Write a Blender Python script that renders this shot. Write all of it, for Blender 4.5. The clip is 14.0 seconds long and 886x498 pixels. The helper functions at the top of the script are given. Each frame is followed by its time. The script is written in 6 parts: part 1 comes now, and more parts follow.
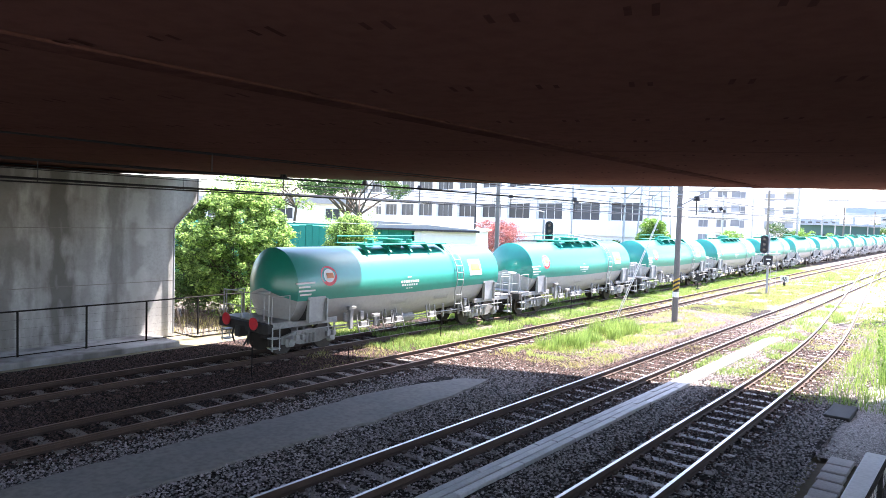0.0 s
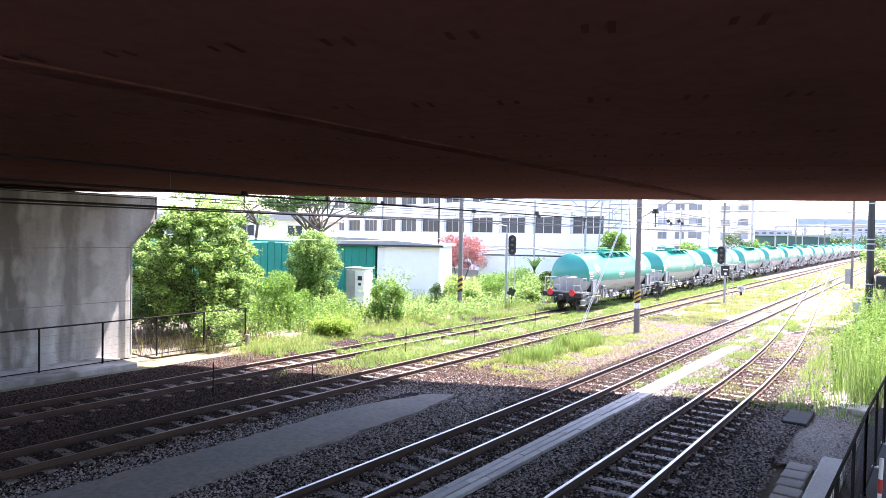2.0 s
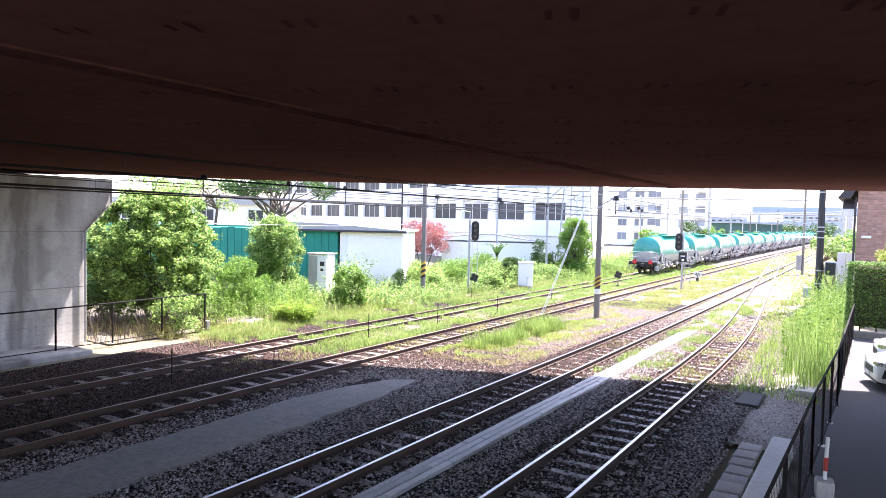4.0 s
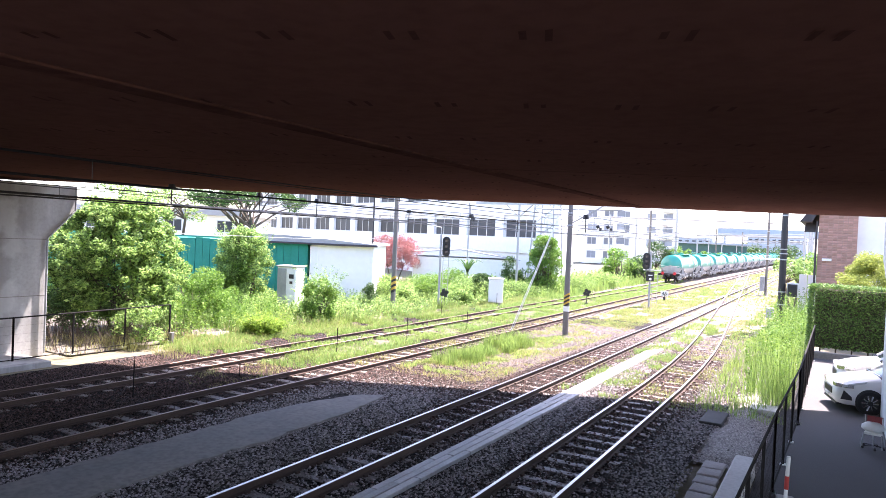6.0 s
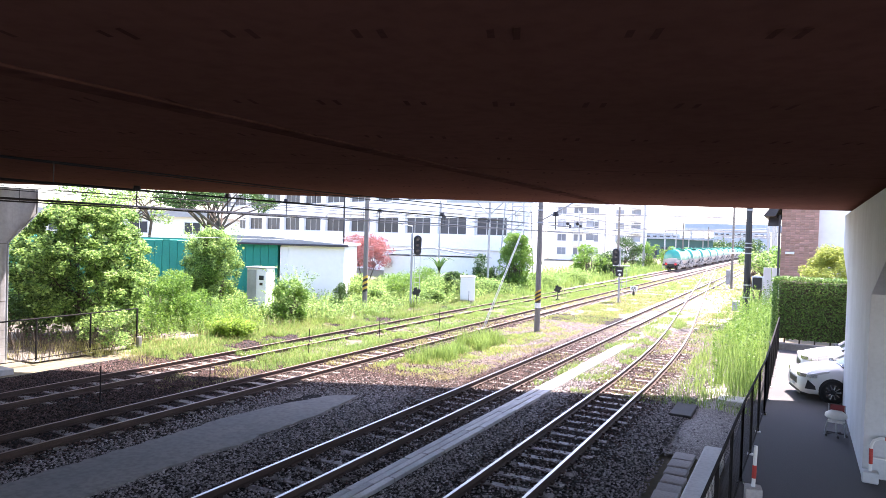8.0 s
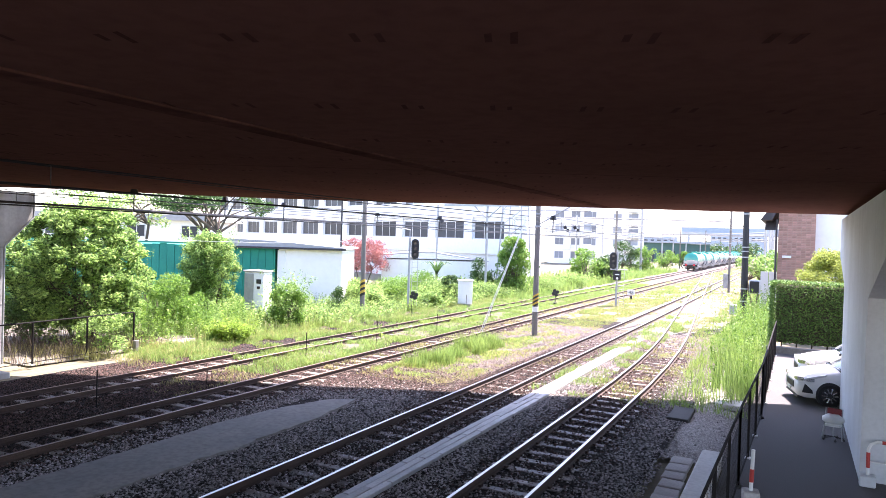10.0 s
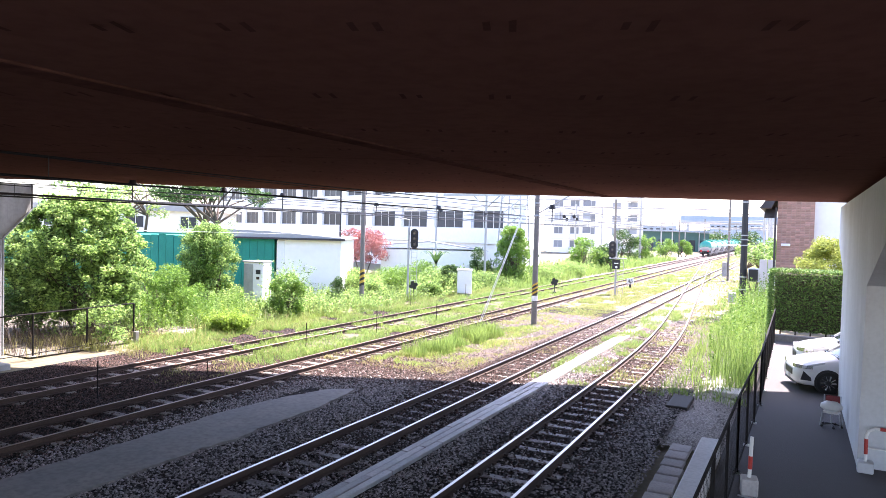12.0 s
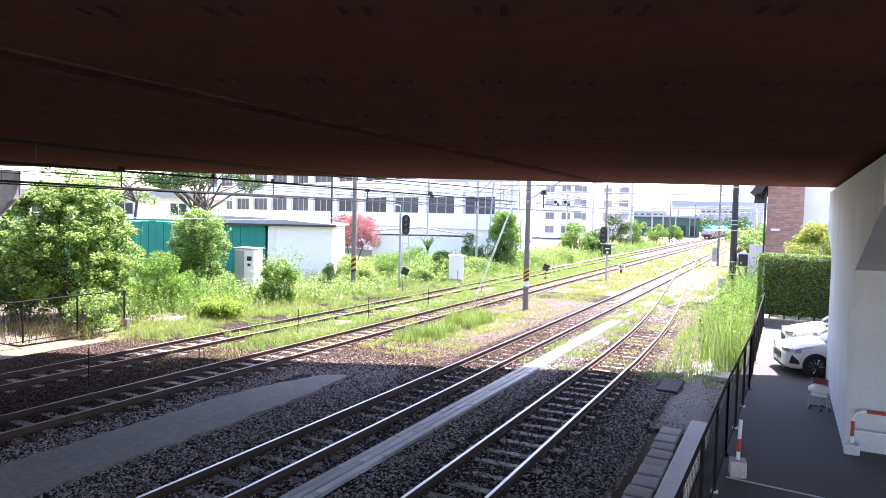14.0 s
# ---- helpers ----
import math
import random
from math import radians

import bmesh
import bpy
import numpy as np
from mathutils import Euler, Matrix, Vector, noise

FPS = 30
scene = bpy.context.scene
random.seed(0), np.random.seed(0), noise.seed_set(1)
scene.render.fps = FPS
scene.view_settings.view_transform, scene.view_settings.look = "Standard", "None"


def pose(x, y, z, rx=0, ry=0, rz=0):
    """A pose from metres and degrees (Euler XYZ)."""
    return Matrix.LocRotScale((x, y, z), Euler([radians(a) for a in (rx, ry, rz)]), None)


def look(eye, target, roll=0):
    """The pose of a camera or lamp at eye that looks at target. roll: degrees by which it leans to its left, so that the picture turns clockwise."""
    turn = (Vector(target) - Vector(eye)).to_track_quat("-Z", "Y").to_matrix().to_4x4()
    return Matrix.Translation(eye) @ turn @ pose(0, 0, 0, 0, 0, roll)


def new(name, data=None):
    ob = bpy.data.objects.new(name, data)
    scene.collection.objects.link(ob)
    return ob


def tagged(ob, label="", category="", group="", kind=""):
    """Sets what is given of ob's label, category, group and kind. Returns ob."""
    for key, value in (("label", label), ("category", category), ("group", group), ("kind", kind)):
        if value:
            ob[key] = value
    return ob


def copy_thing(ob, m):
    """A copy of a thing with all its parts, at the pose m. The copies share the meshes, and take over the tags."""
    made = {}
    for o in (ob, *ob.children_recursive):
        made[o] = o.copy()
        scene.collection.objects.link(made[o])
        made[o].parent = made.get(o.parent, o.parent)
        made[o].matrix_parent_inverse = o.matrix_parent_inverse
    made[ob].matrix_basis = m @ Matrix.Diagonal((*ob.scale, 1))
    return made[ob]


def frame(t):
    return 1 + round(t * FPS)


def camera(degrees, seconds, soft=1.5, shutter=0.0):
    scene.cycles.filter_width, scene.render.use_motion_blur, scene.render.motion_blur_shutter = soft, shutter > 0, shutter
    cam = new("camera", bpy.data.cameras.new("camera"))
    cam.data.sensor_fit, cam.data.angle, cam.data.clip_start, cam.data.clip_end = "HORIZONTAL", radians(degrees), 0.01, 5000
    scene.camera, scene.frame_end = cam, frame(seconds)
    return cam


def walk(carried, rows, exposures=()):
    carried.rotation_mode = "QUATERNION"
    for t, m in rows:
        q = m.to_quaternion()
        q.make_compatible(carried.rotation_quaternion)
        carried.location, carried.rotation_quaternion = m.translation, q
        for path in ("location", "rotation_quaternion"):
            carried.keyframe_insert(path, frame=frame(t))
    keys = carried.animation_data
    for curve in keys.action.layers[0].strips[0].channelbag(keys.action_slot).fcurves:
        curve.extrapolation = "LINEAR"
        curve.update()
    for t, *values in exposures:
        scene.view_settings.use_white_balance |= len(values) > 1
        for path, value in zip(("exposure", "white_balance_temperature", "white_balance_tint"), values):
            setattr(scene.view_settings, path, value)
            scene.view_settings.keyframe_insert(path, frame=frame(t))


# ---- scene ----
import itertools

# Camera: stands on the slope beside the alley, under the road bridge, and turns to follow the train.
EYE = (0.0, 0.0, 4.55)
cam = camera(66.8, 14.0, soft=0.8)
TURNS = [  # seconds, yaw, pitch, roll
    (0.0, 39.15, -2.68, -1.70), (0.5, 38.63, -2.40, 1.51), (1.0, 39.56, -1.09, 2.53), (1.5, 37.57, -0.14, -0.16),
    (2.0, 36.05, -1.32, -1.00), (2.5, 35.66, -1.82, -0.80), (3.0, 34.07, -2.57, -1.07), (5.5, 31.89, -1.52, -1.87),
    (6.0, 30.47, -1.10, -2.48), (6.5, 28.62, -1.09, -2.68), (7.0, 27.81, -1.10, -2.05), (7.5, 27.60, -1.10, -1.80),
    (8.0, 28.01, -1.13, -1.70), (10.5, 27.58, -0.66, -1.73), (11.0, 27.02, -0.51, -1.51), (11.5, 27.75, -1.00, -1.64),
    (12.0, 27.73, -1.69, -1.46), (12.5, 27.37, -1.17, -1.11), (13.0, 27.98, -1.91, -1.39), (13.5, 27.64, -3.03, -1.21),
    (14.0, 27.01, -2.87, -1.30)]
walk(cam, [(t, pose(*EYE, 90 + pitch, roll, yaw)) for t, yaw, pitch, roll in TURNS],
     exposures=[(0.0, 2.7, 6400, 20), (1.5, 2.58, 6450, 23), (3.0, 2.53, 6480, 26), (14.0, 2.49, 6480, 26)])

# Daylight: a high sun ahead of the camera, hazy bright sky.
SUN = Vector((0.12, 0.43, 0.9)).normalized()
world = bpy.data.worlds.new("sky")
scene.world = world
world.use_nodes = True
wn = world.node_tree.nodes
sky = wn.new("ShaderNodeTexSky")
sky.sky_type, sky.sun_disc = "NISHITA", False
sky.sun_elevation = math.asin(SUN.z)
sky.sun_rotation = math.atan2(SUN.x, SUN.y)
sky.dust_density, sky.air_density = 1.2, 1.0
wn["Background"].inputs[1].default_value = 0.15
world.node_tree.links.new(sky.outputs[0], wn["Background"].inputs[0])
sun = new("sun", bpy.data.lights.new("sun", "SUN"))
sun.data.energy, sun.data.angle, sun.data.color = 5.0, radians(0.53), (1.0, 0.95, 0.87)
sun.matrix_world = look((0, 0, 60), Vector((0, 0, 60)) - SUN)


# ---- materials ----
def mat(name, color, rough=0.8, metal=0.0, big=(0.6, 0.25), fine=(25.0, 0.2), bump=0.15, tint=None, island=0.0,
        each=0.0, through_light=0.0, spec=0.5, streak=None, cells=None, runs=(), ior=1.5):
    """Procedural surface. big, fine: (cycles per metre, strength) of the slow and the fine variation; tint: the colour
    towards which stains go; island, each: variation from piece to piece; streak: (strength, colour) of vertical runs;
    cells: (per metre, strength) of packed stones with darkened gaps; runs: (y, half width, strength) of dark water runs
    and painted shade."""
    m = bpy.data.materials.new(name)
    m.use_nodes = True
    nt = m.node_tree
    n, lk = nt.nodes, nt.links.new
    b = n["Principled BSDF"]
    co = n.new("ShaderNodeTexCoord").outputs["Object"]
    base = n.new("ShaderNodeRGB")
    base.outputs[0].default_value = (*color, 1)
    col = base.outputs[0]

    def mixed(fac, a, c, kind="MIX"):
        x = n.new("ShaderNodeMix")
        x.data_type, x.blend_type = "RGBA", kind
        lk(fac, x.inputs[0])
        for sock, v in ((x.inputs[6], a), (x.inputs[7], c)):
            if isinstance(v, tuple):
                sock.default_value = (*v, 1)
            else:
                lk(v, sock)
        return x.outputs[2]

    def noise_at(scale, detail=4.0, vec=co):
        x = n.new("ShaderNodeTexNoise")
        x.inputs["Scale"].default_value, x.inputs["Detail"].default_value = scale, detail
        lk(vec, x.inputs["Vector"])
        return x.outputs[0]

    def ramp(v, lo, hi, top):
        x = n.new("ShaderNodeMapRange")
        lk(v, x.inputs[0])
        for i, val in enumerate((lo, hi, 0.0, top)):
            x.inputs[i + 1].default_value = val
        return x.outputs[0]

    dark = tuple(c * 0.45 for c in color)
    col = mixed(ramp(noise_at(big[0]), 0.35, 0.7, big[1] * 1.6), col, tint or dark)
    fn = noise_at(fine[0], 3.0)
    col = mixed(ramp(fn, 0.4, 0.75, fine[1] * 1.6), col, dark)
    if streak:
        mp = n.new("ShaderNodeMapping")
        mp.inputs["Scale"].default_value = (0.75, 0.75, 0.07)
        lk(co, mp.inputs["Vector"])
        col = mixed(ramp(noise_at(1.1, 8.0, mp.outputs[0]), 0.42, 0.68, streak[0]), col, streak[1])
        mp2 = n.new("ShaderNodeMapping")
        mp2.inputs["Scale"].default_value = (2.6, 2.6, 0.16)
        lk(co, mp2.inputs["Vector"])
        col = mixed(ramp(noise_at(1.0, 6.0, mp2.outputs[0]), 0.5, 0.72, streak[0] * 0.75), col, streak[1])
        col = mixed(ramp(noise_at(0.9, 7.0), 0.52, 0.62, streak[0] * 0.45), col, tuple(min(1.0, c * 1.35) for c in color))
    for y, half, strength in runs:
        xyz = n.new("ShaderNodeSeparateXYZ")
        lk(co, xyz.inputs[0])
        mp = n.new("ShaderNodeMapping")
        mp.inputs["Scale"].default_value = (1.0, 1.5, 0.5)
        lk(co, mp.inputs["Vector"])
        warp = n.new("ShaderNodeMath")
        warp.operation = "MULTIPLY_ADD"
        lk(noise_at(1.6, 6.0, mp.outputs[0]), warp.inputs[0])
        warp.inputs[1].default_value, warp.inputs[2].default_value = half * 3.0, -half * 1.5 - y
        add = n.new("ShaderNodeMath")
        lk(xyz.outputs[1], add.inputs[0])
        lk(warp.outputs[0], add.inputs[1])
        far_ = n.new("ShaderNodeMath")
        far_.operation = "ABSOLUTE"
        lk(add.outputs[0], far_.inputs[0])
        col = mixed(ramp(far_.outputs[0], half, half * 0.25, strength), col, (0.1, 0.092, 0.08))
    height = fn
    if cells:
        vo = n.new("ShaderNodeTexVoronoi")
        vo.inputs["Scale"].default_value = cells[0]
        lk(co, vo.inputs["Vector"])
        sep = n.new("ShaderNodeSeparateColor")
        lk(vo.outputs["Color"], sep.inputs[0])
        col = mixed(ramp(sep.outputs[0], 0.15, 0.95, cells[1]), col, tuple(min(1.0, c * 2.6) for c in color))
        # Gaps between the stones are painted dark, as shade would leave them.
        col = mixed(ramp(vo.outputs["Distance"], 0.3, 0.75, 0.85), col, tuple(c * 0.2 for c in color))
        inv = n.new("ShaderNodeMath")
        inv.operation = "SUBTRACT"
        inv.inputs[0].default_value = 1.0
        lk(vo.outputs["Distance"], inv.inputs[1])
        height = inv.outputs[0]
    if island or each:
        src = n.new("ShaderNodeNewGeometry").outputs["Random Per Island"] if island else n.new("ShaderNodeObjectInfo").outputs["Random"]
        hsv = n.new("ShaderNodeHueSaturation")
        k = island or each
        val = n.new("ShaderNodeMapRange")
        lk(src, val.inputs[0])
        val.inputs[3].default_value, val.inputs[4].default_value = 1 - k, 1 + k
        lk(val.outputs[0], hsv.inputs["Value"])
        hue = n.new("ShaderNodeMapRange")
        lk(src, hue.inputs[0])
        hue.inputs[3].default_value, hue.inputs[4].default_value = 0.5 + 0.03 * k, 0.5 - 0.03 * k
        lk(hue.outputs[0], hsv.inputs["Hue"])
        lk(col, hsv.inputs["Color"])
        col = hsv.outputs[0]
    lk(col, b.inputs["Base Color"])
    b.inputs["Roughness"].default_value, b.inputs["Metallic"].default_value = rough, metal
    b.inputs["IOR"].default_value = ior
    b.inputs["Specular IOR Level"].default_value = spec * (0.45 if through_light else 1.0)
    if bump:
        bp = n.new("ShaderNodeBump")
        bp.inputs["Strength"].default_value, bp.inputs["Distance"].default_value = bump, 0.02
        lk(height, bp.inputs["Height"])
        lk(bp.outputs[0], b.inputs["Normal"])
    if through_light:
        tr = n.new("ShaderNodeBsdfTranslucent")
        lk(col, tr.inputs[0])
        mx = n.new("ShaderNodeMixShader")
        mx.inputs[0].default_value = through_light
        lk(b.outputs[0], mx.inputs[1])
        lk(tr.outputs[0], mx.inputs[2])
        lk(mx.outputs[0], n["Material Output"].inputs[0])
    return m


# Copy of the ballast stone for the sunlit stretch: dust and washed-out sun.
SUN_STONE = mat("sun_stone", (0.21, 0.172, 0.152), 0.92, big=(0.5, 0.2), fine=(30, 0.2), bump=0.3, tint=(0.25, 0.2, 0.17), island=0.25)
# Rust-brown stone; its dark tone also holds down glare on sunlit ballast.
RUST_SUN_STONE = mat("rust_sun_stone", (0.092, 0.067, 0.059), 0.95, big=(0.5, 0.25), fine=(30, 0.2), bump=0.3, tint=(0.09, 0.052, 0.038), island=0.85, spec=0.1)
VERGE = mat("verge_earth", (0.1, 0.095, 0.045), 0.95, big=(0.6, 0.5), fine=(9, 0.4), bump=0.5, tint=(0.12, 0.095, 0.075))
SOIL = mat("soil", (0.18, 0.15, 0.1), 0.95, big=(0.15, 0.3), fine=(9, 0.3), bump=0.5, tint=(0.13, 0.15, 0.06))
# Bed colour near black: stands for shade in the gaps between loose stones.
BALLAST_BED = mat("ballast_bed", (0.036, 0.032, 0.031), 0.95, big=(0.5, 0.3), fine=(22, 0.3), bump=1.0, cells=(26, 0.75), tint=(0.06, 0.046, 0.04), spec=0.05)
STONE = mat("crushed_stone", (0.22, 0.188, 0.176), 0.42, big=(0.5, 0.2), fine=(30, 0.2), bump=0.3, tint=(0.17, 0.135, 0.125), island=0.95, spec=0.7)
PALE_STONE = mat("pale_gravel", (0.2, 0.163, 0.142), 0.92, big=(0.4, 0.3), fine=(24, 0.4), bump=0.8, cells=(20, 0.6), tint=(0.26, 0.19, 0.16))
CONCRETE = mat("concrete", (0.42, 0.42, 0.41), 0.88, big=(0.35, 0.45), fine=(12, 0.15), bump=0.2, tint=(0.27, 0.25, 0.23), streak=(0.85, (0.12, 0.11, 0.1)))
# Water runs; the wide one at y 7.4 paints in shade below the soffit.
PIER_CONCRETE = mat("pier_concrete", (0.5, 0.5, 0.49), 0.88, big=(0.4, 0.5), fine=(12, 0.2), bump=0.25, tint=(0.3, 0.285, 0.26), streak=(0.6, (0.18, 0.17, 0.155)), runs=((8.95, 0.75, 0.8), (10.75, 0.4, 0.6), (9.9, 0.35, 0.3), (7.4, 1.0, 0.6), (5.0, 0.5, 0.4), (3.6, 0.8, 0.5)))
KERB = mat("kerb_concrete", (0.74, 0.72, 0.7), 0.75, big=(0.7, 0.25), fine=(14, 0.2), bump=0.15, tint=(0.5, 0.48, 0.45))
PALE_CONCRETE = mat("pale_concrete", (0.6, 0.62, 0.64), 0.8, big=(0.5, 0.15), fine=(14, 0.1), bump=0.12, tint=(0.52, 0.52, 0.53), streak=(0.3, (0.38, 0.38, 0.38)))
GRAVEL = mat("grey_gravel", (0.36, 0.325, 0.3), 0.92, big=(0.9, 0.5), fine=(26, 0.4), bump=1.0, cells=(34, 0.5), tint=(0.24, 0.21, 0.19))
# Earth tone darkened to stand for shade beside the pier.
SHADE_SOIL = mat("shade_soil", (0.15, 0.13, 0.105), 0.95, big=(0.8, 0.4), fine=(14, 0.5), bump=0.8, tint=(0.13, 0.11, 0.08))
# Pane lightened to put distance haze into its colour.
FAR_PANE = mat("hazy_pane", (0.26, 0.28, 0.31), 0.4, big=(0.4, 0.2), fine=(2, 0.1), bump=0.0, each=0.3, spec=0.2)
SLAB = mat("slab_concrete", (0.5, 0.465, 0.44), 0.9, big=(1.2, 0.3), fine=(20, 0.25), bump=0.3, each=0.15)
LID = mat("lid_concrete", (0.5, 0.48, 0.46), 0.6, big=(1.5, 0.25), fine=(20, 0.25), bump=0.3, each=0.2)
PATH = mat("walkway_concrete", (0.25, 0.226, 0.203), 0.92, big=(1.0, 0.6), fine=(9, 0.35), bump=0.25, tint=(0.2, 0.19, 0.18))
ASPHALT = mat("asphalt", (0.082, 0.076, 0.077), 0.9, big=(0.7, 0.5), fine=(40, 0.4), bump=0.4, tint=(0.09, 0.085, 0.086))
GIRDER = mat("brown_girder_paint", (0.158, 0.076, 0.063), 0.9, big=(0.25, 0.35), fine=(6, 0.2), bump=0.06, tint=(0.1, 0.053, 0.042), spec=0.0)
SPLICE = mat("splice_paint", (0.125, 0.06, 0.05), 0.9, big=(1.5, 0.5), fine=(8, 0.4), bump=0.4, spec=0.0)
SEAM = mat("dark_seam", (0.095, 0.046, 0.038), 0.9, bump=0.0, spec=0.0)
RUST = mat("rail_rust", (0.07, 0.042, 0.031), 0.8, 0.1, big=(2, 0.3), fine=(30, 0.3), bump=0.2)
RAIL_TOP = mat("rail_steel", (0.47, 0.43, 0.41), 0.3, 0.95, big=(1, 0.2), fine=(20, 0.15), bump=0.03)
RAIL_DULL = mat("rail_steel_dull", (0.3, 0.2, 0.15), 0.5, 0.6, big=(1, 0.3), fine=(20, 0.3), bump=0.05)
WOOD = mat("sleeper_wood", (0.27, 0.235, 0.21), 0.6, big=(1.5, 0.3), fine=(18, 0.35), bump=0.4, tint=(0.12, 0.09, 0.07), each=0.35)
SLEEPER_CONCRETE = mat("sleeper_concrete", (0.25, 0.215, 0.185), 0.88, big=(1.5, 0.3), fine=(18, 0.25), bump=0.3, each=0.2)
TEAL = mat("teal_paint", (0.003, 0.26, 0.2), 0.3, big=(0.5, 0.15), fine=(6, 0.08), bump=0.015, spec=0.6, ior=1.65)
TEAL_DARK = mat("teal_fittings", (0.005, 0.27, 0.2), 0.5, big=(2, 0.2), fine=(15, 0.2), bump=0.05)
TANK_GREY = mat("tank_grey_paint", (0.42, 0.42, 0.415), 0.42, big=(0.7, 0.25), fine=(8, 0.15), bump=0.03, tint=(0.26, 0.24, 0.22))
FRAME_GREY = mat("frame_grey_paint", (0.34, 0.34, 0.335), 0.6, big=(1.5, 0.3), fine=(12, 0.25), bump=0.1, tint=(0.09, 0.08, 0.07))
UNDER = mat("underframe_grime", (0.035, 0.033, 0.031), 0.85, big=(2, 0.3), fine=(15, 0.3), bump=0.15)
WHEEL = mat("wheel_steel", (0.06, 0.05, 0.045), 0.6, 0.3, big=(3, 0.3), fine=(20, 0.2), bump=0.1)
WHITE = mat("white_paint", (0.78, 0.78, 0.76), 0.5, big=(0.6, 0.08), fine=(8, 0.06), bump=0.02, tint=(0.6, 0.59, 0.56))
RED = mat("red_disc", (0.62, 0.03, 0.04), 0.4, big=(2, 0.1), fine=(10, 0.1), bump=0.0)
ORANGE = mat("orange_print", (0.75, 0.25, 0.08), 0.5, bump=0.0)
GREEN_NET = mat("green_sheet", (0.0, 0.24, 0.18), 0.7, big=(0.8, 0.25), fine=(10, 0.15), bump=0.15, tint=(0.0, 0.15, 0.12))
ROOF_GREY = mat("roof_grey", (0.36, 0.36, 0.37), 0.6, big=(0.5, 0.2), fine=(5, 0.1), bump=0.1)
PLASTER = mat("white_plaster", (0.84, 0.83, 0.8), 0.8, big=(0.12, 0.12), fine=(3, 0.06), bump=0.05, tint=(0.62, 0.61, 0.6))
GLASS_DARK = mat("window_pane", (0.05, 0.055, 0.065), 0.3, big=(0.4, 0.3), fine=(2, 0.1), bump=0.0, each=0.4, spec=0.25)
ALU = mat("aluminium", (0.6, 0.6, 0.6), 0.4, 0.6, big=(2, 0.1), fine=(20, 0.1), bump=0.02)
POLE = mat("pole_concrete", (0.19, 0.175, 0.16), 0.85, big=(1, 0.25), fine=(15, 0.2), bump=0.1)
GALV = mat("galvanised_steel", (0.4, 0.41, 0.41), 0.55, 0.3, big=(2, 0.2), fine=(14, 0.15), bump=0.04)
BLACK = mat("black_paint", (0.018, 0.018, 0.02), 0.5, big=(2, 0.1), fine=(20, 0.1), bump=0.02)
FENCE = mat("fence_dark", (0.02, 0.018, 0.018), 0.85, 0.0, spec=0.15, big=(2, 0.3), fine=(20, 0.2), bump=0.05)
YELLOW = mat("yellow_band", (0.6, 0.38, 0.05), 0.6, big=(3, 0.3), fine=(20, 0.2), bump=0.0)
WIRE = mat("wire_copper_dark", (0.03, 0.03, 0.035), 0.5, 0.4, bump=0.0)
BRICK = mat("brick_tile", (0.47, 0.275, 0.22), 0.85, big=(0.6, 0.2), fine=(10, 0.2), bump=0.2, each=0.2)
MORTAR = mat("mortar", (0.45, 0.3, 0.25), 0.9, big=(1, 0.2), fine=(20, 0.2), bump=0.2)
DARK_TRIM = mat("dark_eaves", (0.05, 0.045, 0.05), 0.7, bump=0.05)
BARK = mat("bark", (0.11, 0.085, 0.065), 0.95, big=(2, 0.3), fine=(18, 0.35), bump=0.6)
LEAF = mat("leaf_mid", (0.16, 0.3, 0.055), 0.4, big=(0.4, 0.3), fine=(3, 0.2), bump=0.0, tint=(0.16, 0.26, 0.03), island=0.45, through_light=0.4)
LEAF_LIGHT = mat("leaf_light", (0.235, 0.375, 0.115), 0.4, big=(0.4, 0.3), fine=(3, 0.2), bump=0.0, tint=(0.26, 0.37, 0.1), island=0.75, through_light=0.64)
LEAF_DARK = mat("leaf_dark", (0.06, 0.125, 0.035), 0.4, big=(0.4, 0.3), fine=(3, 0.2), bump=0.0, tint=(0.07, 0.13, 0.03), island=0.5, through_light=0.3)
LEAF_HEDGE = mat("leaf_hedge", (0.16, 0.28, 0.075), 0.45, big=(0.8, 0.35), fine=(3, 0.2), bump=0.0, tint=(0.12, 0.2, 0.05), island=0.6, through_light=0.3)
LEAF_RED = mat("leaf_maple_red", (0.38, 0.16, 0.15), 0.55, big=(0.5, 0.3), fine=(3, 0.2), bump=0.0, tint=(0.26, 0.11, 0.08), island=0.4, through_light=0.4)
LEAF_LIME = mat("leaf_lime", (0.27, 0.4, 0.07), 0.5, big=(0.5, 0.3), fine=(3, 0.2), bump=0.0, tint=(0.24, 0.36, 0.05), island=0.4, through_light=0.5)
LEAF_GOLD = mat("leaf_golden", (0.36, 0.42, 0.1), 0.55, big=(0.5, 0.3), fine=(3, 0.2), bump=0.0, tint=(0.2, 0.25, 0.04), island=0.4, through_light=0.4)
GRASS = mat("grass_blade", (0.22, 0.345, 0.095), 0.6, big=(0.25, 0.4), fine=(3, 0.2), bump=0.0, tint=(0.28, 0.36, 0.085), island=0.4, through_light=0.45)
GRASS_LIME = mat("grass_lime", (0.28, 0.39, 0.11), 0.6, big=(0.3, 0.4), fine=(3, 0.2), bump=0.0, tint=(0.35, 0.4, 0.1), island=0.4, through_light=0.5)
GRASS_DRY = mat("grass_dry", (0.4, 0.37, 0.16), 0.7, big=(0.3, 0.3), fine=(3, 0.2), bump=0.0, tint=(0.22, 0.3, 0.07), island=0.35, through_light=0.35)
CAR_WHITE = mat("car_paint_white", (0.8, 0.8, 0.8), 0.2, big=(0.5, 0.03), fine=(5, 0.03), bump=0.0)
